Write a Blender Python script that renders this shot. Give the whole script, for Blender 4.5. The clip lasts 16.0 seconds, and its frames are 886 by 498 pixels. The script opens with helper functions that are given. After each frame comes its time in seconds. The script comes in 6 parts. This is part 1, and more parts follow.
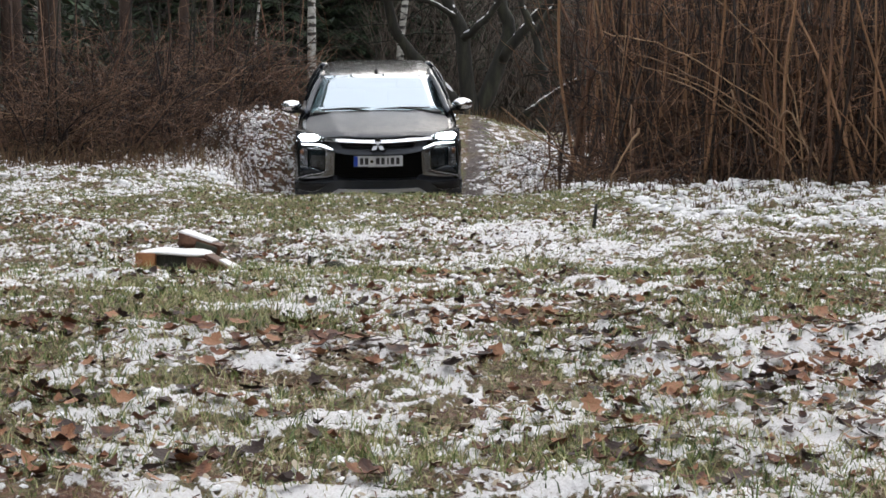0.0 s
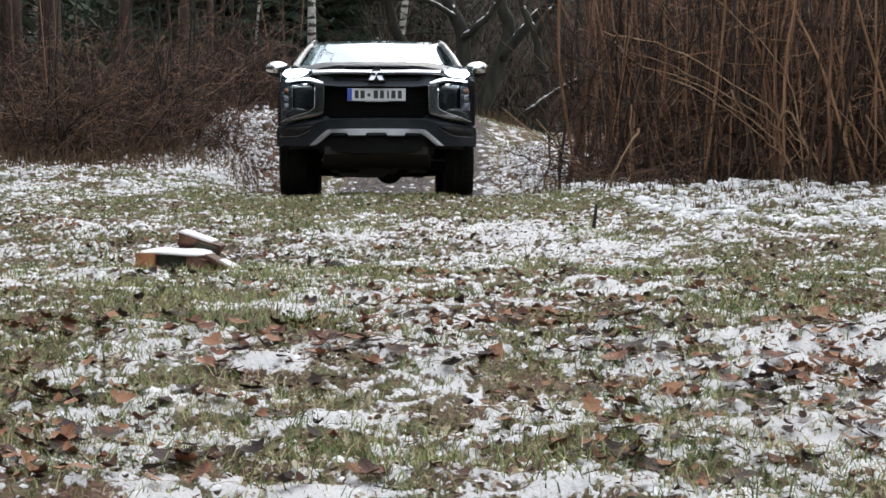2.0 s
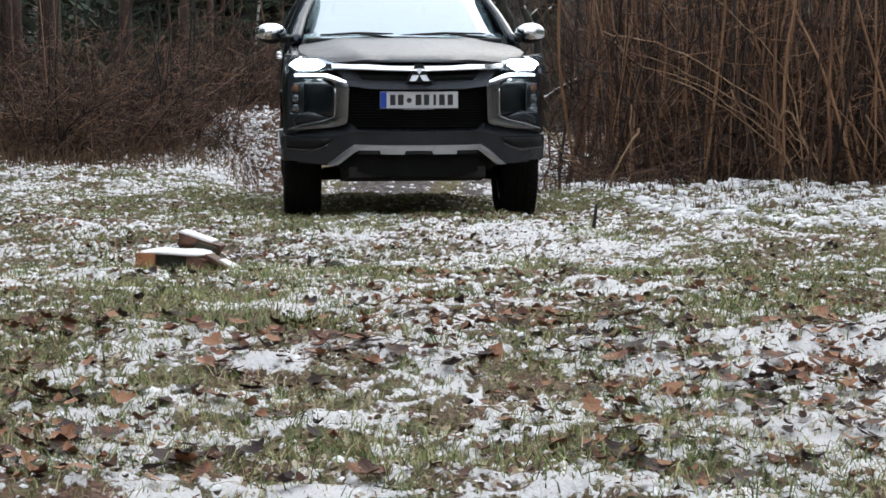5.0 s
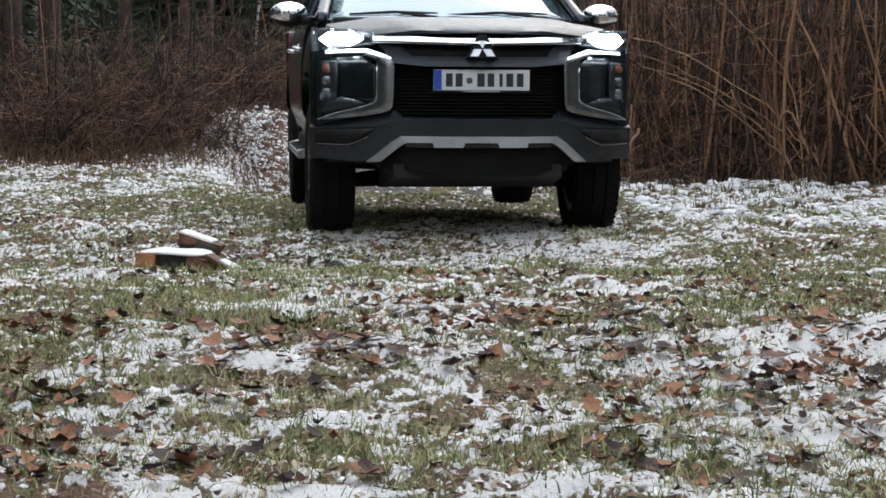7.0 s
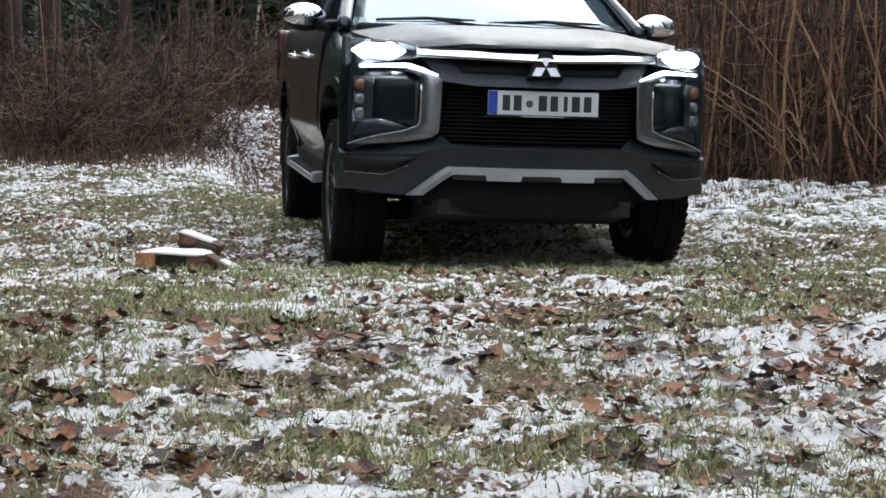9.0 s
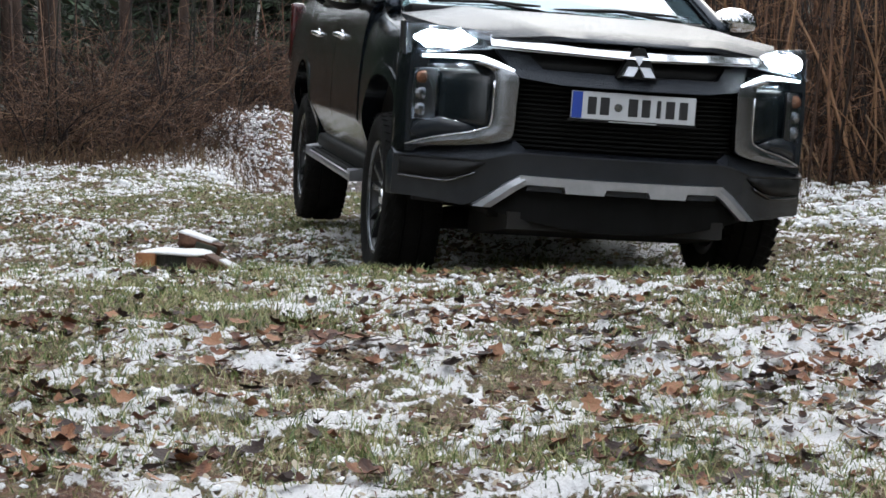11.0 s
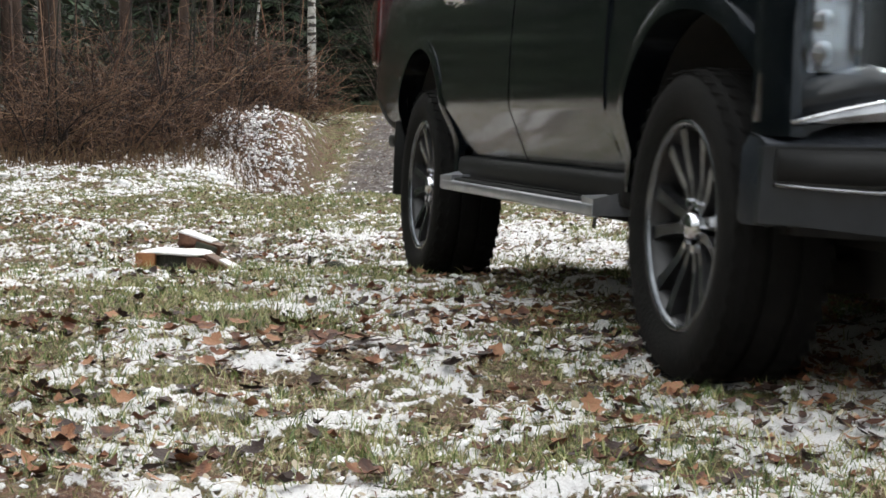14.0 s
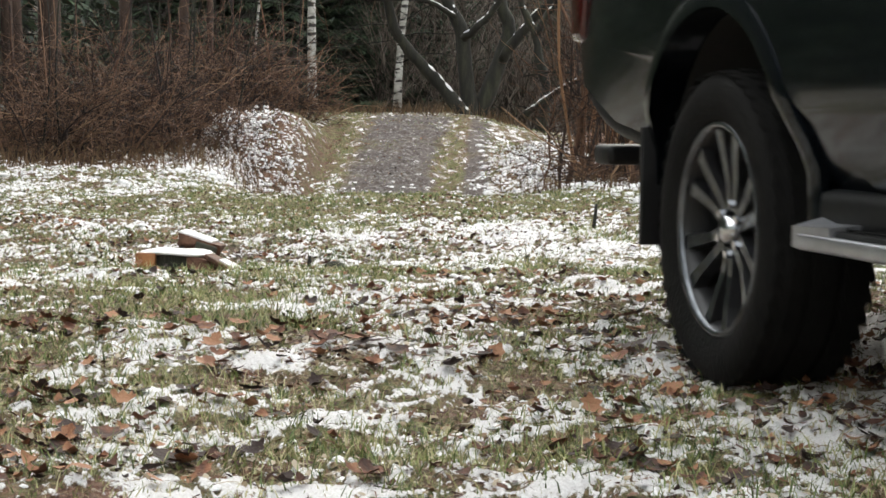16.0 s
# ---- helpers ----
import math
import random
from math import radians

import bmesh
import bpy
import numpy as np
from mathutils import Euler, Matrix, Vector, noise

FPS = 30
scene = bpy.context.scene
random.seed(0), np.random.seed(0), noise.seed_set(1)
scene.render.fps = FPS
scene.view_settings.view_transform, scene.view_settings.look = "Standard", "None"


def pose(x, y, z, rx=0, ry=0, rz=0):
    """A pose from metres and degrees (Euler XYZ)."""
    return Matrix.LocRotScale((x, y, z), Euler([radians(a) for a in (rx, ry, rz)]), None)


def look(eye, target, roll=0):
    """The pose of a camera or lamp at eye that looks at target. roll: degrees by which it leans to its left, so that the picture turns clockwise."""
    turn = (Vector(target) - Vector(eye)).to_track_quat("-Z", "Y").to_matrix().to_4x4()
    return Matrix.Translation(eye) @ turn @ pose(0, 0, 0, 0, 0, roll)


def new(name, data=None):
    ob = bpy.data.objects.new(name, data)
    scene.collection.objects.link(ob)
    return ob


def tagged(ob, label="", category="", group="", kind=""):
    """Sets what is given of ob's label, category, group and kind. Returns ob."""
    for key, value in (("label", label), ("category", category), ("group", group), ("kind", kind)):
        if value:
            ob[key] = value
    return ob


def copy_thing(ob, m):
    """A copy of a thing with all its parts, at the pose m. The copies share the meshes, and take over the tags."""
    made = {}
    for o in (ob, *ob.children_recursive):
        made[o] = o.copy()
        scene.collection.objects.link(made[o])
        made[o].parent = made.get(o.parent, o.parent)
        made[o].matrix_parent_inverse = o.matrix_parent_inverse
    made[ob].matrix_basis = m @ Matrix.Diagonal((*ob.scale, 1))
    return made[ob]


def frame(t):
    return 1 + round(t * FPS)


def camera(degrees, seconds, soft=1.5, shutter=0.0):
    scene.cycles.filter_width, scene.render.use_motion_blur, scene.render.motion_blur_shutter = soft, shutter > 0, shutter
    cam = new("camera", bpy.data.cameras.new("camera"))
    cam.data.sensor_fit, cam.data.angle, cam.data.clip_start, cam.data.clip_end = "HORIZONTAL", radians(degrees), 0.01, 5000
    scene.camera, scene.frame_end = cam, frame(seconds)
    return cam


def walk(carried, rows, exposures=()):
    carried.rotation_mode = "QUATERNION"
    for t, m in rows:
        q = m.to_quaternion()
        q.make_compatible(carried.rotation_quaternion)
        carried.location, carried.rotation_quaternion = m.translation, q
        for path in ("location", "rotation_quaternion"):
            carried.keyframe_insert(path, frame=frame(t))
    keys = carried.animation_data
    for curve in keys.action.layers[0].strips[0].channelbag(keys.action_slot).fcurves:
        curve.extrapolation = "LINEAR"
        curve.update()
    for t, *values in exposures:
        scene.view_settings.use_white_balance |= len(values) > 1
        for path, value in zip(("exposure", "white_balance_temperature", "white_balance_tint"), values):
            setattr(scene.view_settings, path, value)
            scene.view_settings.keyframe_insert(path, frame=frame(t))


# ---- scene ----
cam = camera(26.73, 16.0, soft=1.6, shutter=0.4)
EYE = pose(0, 0, 0.68, 90 - 3.635, 0, 0)
walk(cam, [(0, EYE), (16, EYE)], [(0, 0.28, 6750, 10), (3.5, 0.33, 6450, 8), (6.5, 0.22, 6450, 8), (9, 0.38, 6350, 7), (12, 0.40, 6500, 8), (13.5, 0.60, 6850, 7), (16, 0.68, 7050, 6)])

# ---- light: an overcast winter day ----
world = bpy.data.worlds.new("world")
scene.world = world
world.use_nodes = True
wn, wl = world.node_tree.nodes, world.node_tree.links
sky = wn.new("ShaderNodeTexSky")
sky.sky_type, sky.sun_disc = "NISHITA", False
sky.sun_elevation, sky.sun_rotation = radians(36), radians(16)
sky.air_density, sky.dust_density = 1.0, 4.0
grey = wn.new("ShaderNodeMix")
grey.data_type = "RGBA"
grey.inputs[0].default_value = 0.8
grey.inputs[7].default_value = (15.0, 15.7, 17.0, 1)
wl.new(sky.outputs[0], grey.inputs[6])
wl.new(grey.outputs[2], wn["Background"].inputs[0])
wn["Background"].inputs[1].default_value = 0.15
sun = new("sun", bpy.data.lights.new("sun", "SUN"))
sun.data.energy, sun.data.angle, sun.data.color = 0.55, radians(35), (1.0, 0.96, 0.9)
sun.matrix_world = look((7, 34, 18), (0, 10, 0))

# ---- materials ----
def material(name, color, rough=0.6, metal=0.0, **more):
    m = bpy.data.materials.new(name)
    m.use_nodes = True
    b = m.node_tree.nodes["Principled BSDF"]
    b.inputs["Base Color"].default_value = (*color, 1)
    b.inputs["Roughness"].default_value = rough
    b.inputs["Metallic"].default_value = metal
    for key, value in more.items():
        b.inputs[key.replace("_", " ").title().replace("Ior", "IOR")].default_value = value
    return m


def varied(name, colors, scale, rough=0.6, metal=0.0, detail=6, bump=0.0, bump_scale=0.0, space="Object", random_value=0.0, stretch=(1, 1, 1), **more):
    """A material whose colour runs along a ramp by noise, with fine relief."""
    m = material(name, colors[0], rough, metal, **more)
    n, l = m.node_tree.nodes, m.node_tree.links
    b = n["Principled BSDF"]
    co = n.new("ShaderNodeTexCoord")
    mp = n.new("ShaderNodeMapping")
    mp.inputs["Scale"].default_value = stretch
    l.new(co.outputs[space], mp.inputs["Vector"])
    tex = n.new("ShaderNodeTexNoise")
    tex.inputs["Scale"].default_value, tex.inputs["Detail"].default_value = scale, detail
    tex.inputs["Roughness"].default_value = 0.65
    l.new(mp.outputs[0], tex.inputs["Vector"])
    ramp = n.new("ShaderNodeValToRGB")
    e = ramp.color_ramp.elements
    while len(e) < len(colors):
        e.new(0.5)
    for k, c in enumerate(colors):
        e[k].position = 0.3 + 0.4 * k / max(1, len(colors) - 1)
        e[k].color = (*c, 1)
    value = tex.outputs["Fac"]
    if random_value:
        info = n.new("ShaderNodeObjectInfo")
        geo = n.new("ShaderNodeNewGeometry")
        both = n.new("ShaderNodeMath")
        l.new(info.outputs["Random"], both.inputs[0])
        l.new(geo.outputs["Random Per Island"], both.inputs[1])
        frac = n.new("ShaderNodeMath")
        frac.operation = "FRACT"
        l.new(both.outputs[0], frac.inputs[0])
        sh = n.new("ShaderNodeMath")
        sh.operation = "MULTIPLY_ADD"
        l.new(frac.outputs[0], sh.inputs[0])
        sh.inputs[1].default_value, sh.inputs[2].default_value = random_value, -random_value / 2
        add = n.new("ShaderNodeMath")
        l.new(value, add.inputs[0])
        l.new(sh.outputs[0], add.inputs[1])
        value = add.outputs[0]
    l.new(value, ramp.inputs[0])
    l.new(ramp.outputs[0], b.inputs["Base Color"])
    if bump:
        t2 = n.new("ShaderNodeTexNoise")
        t2.inputs["Scale"].default_value, t2.inputs["Detail"].default_value = bump_scale or scale * 6, 4
        l.new(mp.outputs[0], t2.inputs["Vector"])
        bp = n.new("ShaderNodeBump")
        bp.inputs["Strength"].default_value, bp.inputs["Distance"].default_value = bump, 0.01
        l.new(t2.outputs["Fac"], bp.inputs["Height"])
        l.new(bp.outputs[0], b.inputs["Normal"])
    return m


M_SNOW = varied("snow", [(0.74, 0.73, 0.74), (0.88, 0.87, 0.87)], 40, 0.55, bump=0.6, bump_scale=220)
M_LEAF = varied("fallen_leaf", [(0.022, 0.009, 0.006), (0.075, 0.026, 0.013), (0.15, 0.052, 0.020), (0.26, 0.125, 0.065)], 22, 0.75, bump=0.5, bump_scale=90, random_value=0.7)
M_GRASS = varied("grass_blade", [(0.050, 0.085, 0.020), (0.13, 0.185, 0.045), (0.26, 0.275, 0.10), (0.46, 0.41, 0.23)], 3, 0.55, random_value=0.5)
M_BARK = varied("dark_bark", [(0.007, 0.006, 0.005), (0.017, 0.016, 0.012), (0.040, 0.042, 0.025)], 7, 0.9, bump=0.9, bump_scale=40, stretch=(1, 1, 0.25))
M_REDBARK = varied("red_brown_bark", [(0.018, 0.010, 0.007), (0.045, 0.026, 0.018), (0.085, 0.052, 0.036)], 9, 0.9, bump=0.9, bump_scale=40, stretch=(1, 1, 0.2))
M_TWIG = varied("red_brown_twig", [(0.012, 0.006, 0.005), (0.052, 0.025, 0.017), (0.10, 0.050, 0.032), (0.20, 0.115, 0.070)], 5, 0.8, random_value=0.75)
M_CANE = varied("brown_cane", [(0.015, 0.007, 0.004), (0.080, 0.037, 0.020), (0.155, 0.074, 0.039), (0.28, 0.150, 0.078)], 4, 0.55, random_value=0.75, bump=0.3, bump_scale=60, stretch=(1, 1, 0.2))
# cane colour darkened to paint the thicket's inner shade; also for dark shrub stems
M_DEEP = varied("shade_darkened_cane_and_dark_stem", [(0.014, 0.007, 0.005), (0.060, 0.028, 0.017), (0.115, 0.058, 0.033)], 4, 0.8, random_value=0.7)
M_STRAW = varied("dry_straw_cane", [(0.13, 0.068, 0.034), (0.32, 0.20, 0.11)], 5, 0.6, random_value=0.4)
M_NEEDLE = varied("spruce_needles", [(0.010, 0.022, 0.012), (0.024, 0.048, 0.022), (0.046, 0.078, 0.033)], 1.2, 0.6, random_value=0.5)
M_OLDWOOD = varied("weathered_wood", [(0.035, 0.016, 0.010), (0.10, 0.042, 0.022), (0.17, 0.085, 0.05)], 14, 0.7, bump=0.5, bump_scale=70)
M_WOOD = varied("cut_wood", [(0.20, 0.075, 0.025), (0.36, 0.15, 0.05)], 12, 0.6, bump=0.4, bump_scale=80)
# ---- small builders ----
def part(name, geometry, mat, parent=None, label="", smooth=True):
    """Links a bmesh or a (vertices, faces) pair as one mesh object under a thing."""
    me = bpy.data.meshes.new(name)
    if isinstance(geometry, bmesh.types.BMesh):
        bmesh.ops.recalc_face_normals(geometry, faces=geometry.faces)
        geometry.to_mesh(me)
        geometry.free()
    else:
        me.from_pydata(geometry[0], [], geometry[1])
    for m in mat if isinstance(mat, (list, tuple)) else [mat]:
        me.materials.append(m)
    if smooth:
        me.shade_smooth()
        if smooth == "angle":
            me.set_sharp_from_angle(angle=radians(35))
    ob = new(name, me)
    if parent:
        ob.parent = parent
    if label:
        tagged(ob, label)
    return ob


def thing(name, label, category, group="", kind="", m=None):
    ob = new(name)
    ob.empty_display_size = 0.1
    tagged(ob, label, category, group, kind)
    if m:
        ob.matrix_world = m
    return ob


def box(x0, x1, y0, y1, z0, z1, bevel=0.01, seg=2):
    bm = bmesh.new()
    bmesh.ops.create_cube(bm, size=1)
    for v in bm.verts:
        v.co = Vector(((x0 + x1) / 2 + v.co.x * (x1 - x0), (y0 + y1) / 2 + v.co.y * (y1 - y0), (z0 + z1) / 2 + v.co.z * (z1 - z0)))
    if bevel:
        bmesh.ops.bevel(bm, geom=bm.edges[:], offset=bevel, segments=seg, profile=0.6, affect="EDGES")
    return bm


def tube(out, points, radii, sides=5):
    """Adds a tapered tube along points to out = (vertices, faces)."""
    vs, fs = out
    base = len(vs)
    n = len(points)
    for k, p in enumerate(points):
        a = Vector(points[min(k + 1, n - 1)]) - Vector(points[max(k - 1, 0)])
        if a.length < 1e-6:
            a = Vector((0, 0, 1))
        a.normalize()
        u = a.cross(Vector((0, 1, 0)) if abs(a.y) < 0.9 else Vector((1, 0, 0))).normalized()
        w = a.cross(u)
        for s in range(sides):
            g = 2 * math.pi * s / sides
            q = Vector(p) + (u * math.cos(g) + w * math.sin(g)) * radii[k]
            vs.append((q.x, q.y, q.z))
    for k in range(n - 1):
        for s in range(sides):
            a, b = base + k * sides + s, base + k * sides + (s + 1) % sides
            fs.append((a, b, b + sides, a + sides))
    fs.append(tuple(base + s for s in range(sides))[::-1])
    fs.append(tuple(base + (n - 1) * sides + s for s in range(sides)))


def lathe(profile, steps=48, axis="x"):
    """A closed ring round the x axis from (x, radius) pairs."""
    vs, fs = [], []
    n = len(profile)
    for k in range(steps):
        g = 2 * math.pi * k / steps
        for x, r in profile:
            vs.append((x, r * math.cos(g), r * math.sin(g)))
    for k in range(steps):
        for j in range(n - 1):
            a, b = k * n + j, ((k + 1) % steps) * n + j
            fs.append((a, a + 1, b + 1, b))
    return vs, fs


# ---- ground ----
def smooth01(a, b, v):
    u = np.clip((np.asarray(v, float) - a) / (b - a), 0, 1)
    return u * u * (3 - 2 * u)


GROUND_Y = [-300, 2, 3.5, 4.5, 5.2, 6.2, 7, 7.6, 8.1, 8.8, 9.6, 10, 10.5, 11, 11.5, 13, 14.5, 16, 17, 17.6, 18.2, 19, 20, 21, 21.6, 22.2, 23, 23.8, 25, 27, 29, 31, 33, 36, 48, 60, 90, 160, 600]
GROUND_Z = [0, .01, .030, .072, .11, .125, .12, .09, .04, -.01, 0, .04, .075, .10, .105, .085, .035, .075, .085, .05, -.01, -.10, -.22, -.29, -.30, -.25, -.13, 0, .2, .55, .84, .95, .96, .92, .92, 2.0, 8.5, 22, 60]


def lattice(ix, iy, seed):
    h = (ix.astype(np.int64) * 374761393 + iy.astype(np.int64) * 668265263 + seed * 974634777) & 0xFFFFFFFF
    h = ((h ^ (h >> 13)) * 1274126177) & 0xFFFFFFFF
    return ((h ^ (h >> 16)) & 0xFFFF) / 65535.0


def value_noise(x, y, seed=0):
    x0, y0 = np.floor(x), np.floor(y)
    fx, fy = x - x0, y - y0
    fx, fy = fx * fx * (3 - 2 * fx), fy * fy * (3 - 2 * fy)
    ix, iy = x0.astype(np.int64), y0.astype(np.int64)
    a = lattice(ix, iy, seed) * (1 - fx) + lattice(ix + 1, iy, seed) * fx
    b = lattice(ix, iy + 1, seed) * (1 - fx) + lattice(ix + 1, iy + 1, seed) * fx
    return a * (1 - fy) + b * fy


def fbm(x, y, scale, octaves=4, seed=0, gain=0.55):
    x, y = np.asarray(x, float), np.asarray(y, float)
    total, amp, norm = 0.0, 1.0, 0.0
    for k in range(octaves):
        total = total + amp * value_noise(x * scale + 17.3 * k, y * scale - 9.1 * k, seed + k)
        norm += amp
        amp *= gain
        scale *= 2.03
    return total / norm


def large_form(x, y):
    """The height of the ground without its small relief."""
    x, y = np.asarray(x, float), np.asarray(y, float)
    track = np.interp(y, GROUND_Y, GROUND_Z)
    # beside the hollow where the track dips, the ground stays up
    meadow = np.interp(y, [-300, 15, 17, 19, 22, 25, 30, 36, 48, 60, 90, 160, 600], [0, .09, .12, .22, .3, .42, .6, .75, .9, 2.0, 8.5, 22, 60])
    side = np.maximum(smooth01(-1.75, -2.6, x), smooth01(0.75, 1.5, x) * 0.75) * smooth01(14, 18, y)
    side = side * (1 - smooth01(27, 33, y))
    z = track * (1 - side) + np.maximum(meadow, track) * side
    # the bank beside the track: flat on top, steep towards the track, running out to the other side
    skew = 0.55 * (x + 1.8)
    bank = smooth01(-4.1, -2.7, x) * (1 - smooth01(-2.12, -1.60, x)) * smooth01(21.9, 24.3, y + skew) * (1 - smooth01(26.5, 29.5, y))
    z = z + np.maximum(0.90 - z, 0) * bank
    # a narrow worn gutter along its foot
    z = z - 0.05 * np.exp(-((x + 1.66 - 0.02 * (y - 24)) / 0.11) ** 2) * smooth01(20.5, 22, y) * (1 - smooth01(27, 30, y))
    z = z + 0.16 * np.exp(-((x - 1.2) / 0.7) ** 2 - ((y - 24.5) / 2.0) ** 2)
    z = z - 0.34 * smooth01(0.1, 2.0, x) * smooth01(24, 28, y) * (1 - smooth01(36, 44, y))
    # two wheel ruts
    mid = np.interp(y, [2, 4.5, 8, 11.5, 15, 18, 24, 34], [2.1, 1.42, 0.66, 0.03, -0.45, -0.64, -0.75, -0.4])
    for off in (-0.77, 0.77):
        z = z - 0.015 * np.exp(-((x - mid - off) / 0.16) ** 2) * smooth01(5.0, 6.5, y) * (1 - smooth01(34, 40, y))
    z = z + (fbm(x, y, 0.9, 3, 5) - 0.5) * 0.06 * smooth01(1.3, 2.2, abs(x - mid))
    return z


def snow_cover(x, y):
    """Where thin wet snow lies, 0 to 1."""
    x, y = np.asarray(x, float), np.asarray(y, float)
    # in the meadow the patches are small and torn, and stretched a little sideways
    near = 1 - smooth01(5.5, 8.5, y)
    n = (0.32 + 0.10 * near) * fbm(x, y, 4.5, 2, 11) + (0.68 - 0.10 * near) * fbm(x, y, 26, 4, 23, 0.85)
    # beside the thicket it lies in larger clots
    clots = np.clip(np.exp(-((x - 3.4) / 2.0) ** 2 - ((y - 15.5) / 4.0) ** 2) * 1.2, 0, 0.85)
    n = n * (1 - clots) + (0.50 * fbm(x, y, 7.5, 2, 43) + 0.50 * fbm(x, y, 19, 3, 47, 0.8)) * clots
    bias = 0.010 + 0.09 * (fbm(x, y, 0.8, 2, 31) - 0.5) * 2
    def blob(cx, cy, sx, sy, a):
        return a * np.exp(-((x - cx) / sx) ** 2 - ((y - cy) / sy) ** 2)
    bias = bias + blob(3.4, 13.8, 1.8, 3.8, 0.035) + blob(-3.9, 18.8, 1.8, 2.6, 0.05) + blob(0.6, 10.6, 0.9, 1.6, 0.07)
    bias = bias + blob(-0.8, 15.6, 1.8, 2.4, -0.20) + blob(-1.6, 11.5, 1.2, 1.8, -0.04) + blob(0.4, 30.0, 1.2, 1.6, 0.16) + blob(1.15, 24, 0.75, 4, 0.07)
    bias = bias + blob(-0.35, 24, 0.75, 6.0, -0.13) + blob(-3.4, 21.0, 0.5, 1.6, -0.15) + blob(0.9, 4.9, 0.4, 0.8, 0.05) + blob(1.6, 6.5, 0.5, 1.2, -0.05) + blob(-1.5, 7.3, 0.35, 0.8, 0.08)
    bias = bias - 0.14 * smooth01(26, 31, y) - 0.25 * smooth01(31, 36, y)
    return smooth01(0.505, 0.61, n + bias)


def ground_height(x, y):
    x, y = np.asarray(x, float), np.asarray(y, float)
    near = 1 - smooth01(20, 30, y)
    z = large_form(x, y)
    rough = np.exp(-((x - 3.6) / 1.9) ** 2 - ((y - 15.5) / 4.2) ** 2) + np.exp(-((x + 4.4) / 1.9) ** 2 - ((y - 19) / 2.2) ** 2)
    z = z + (fbm(x, y, 5.5, 3, 91) - 0.5) * 0.20 * np.clip(rough, 0, 1)
    z = z + (fbm(x, y, 9, 4, 3) - 0.5) * (0.055 + 0.025 * smooth01(8, 11, y)) * near + (fbm(x, y, 2.4, 2, 4) - 0.5) * 0.05 + (fbm(x, y, 7, 3, 61) - 0.5) * 0.09 * smooth01(19, 21, y) * (1 - smooth01(33, 37, y))
    return z + snow_cover(x, y) * 0.012


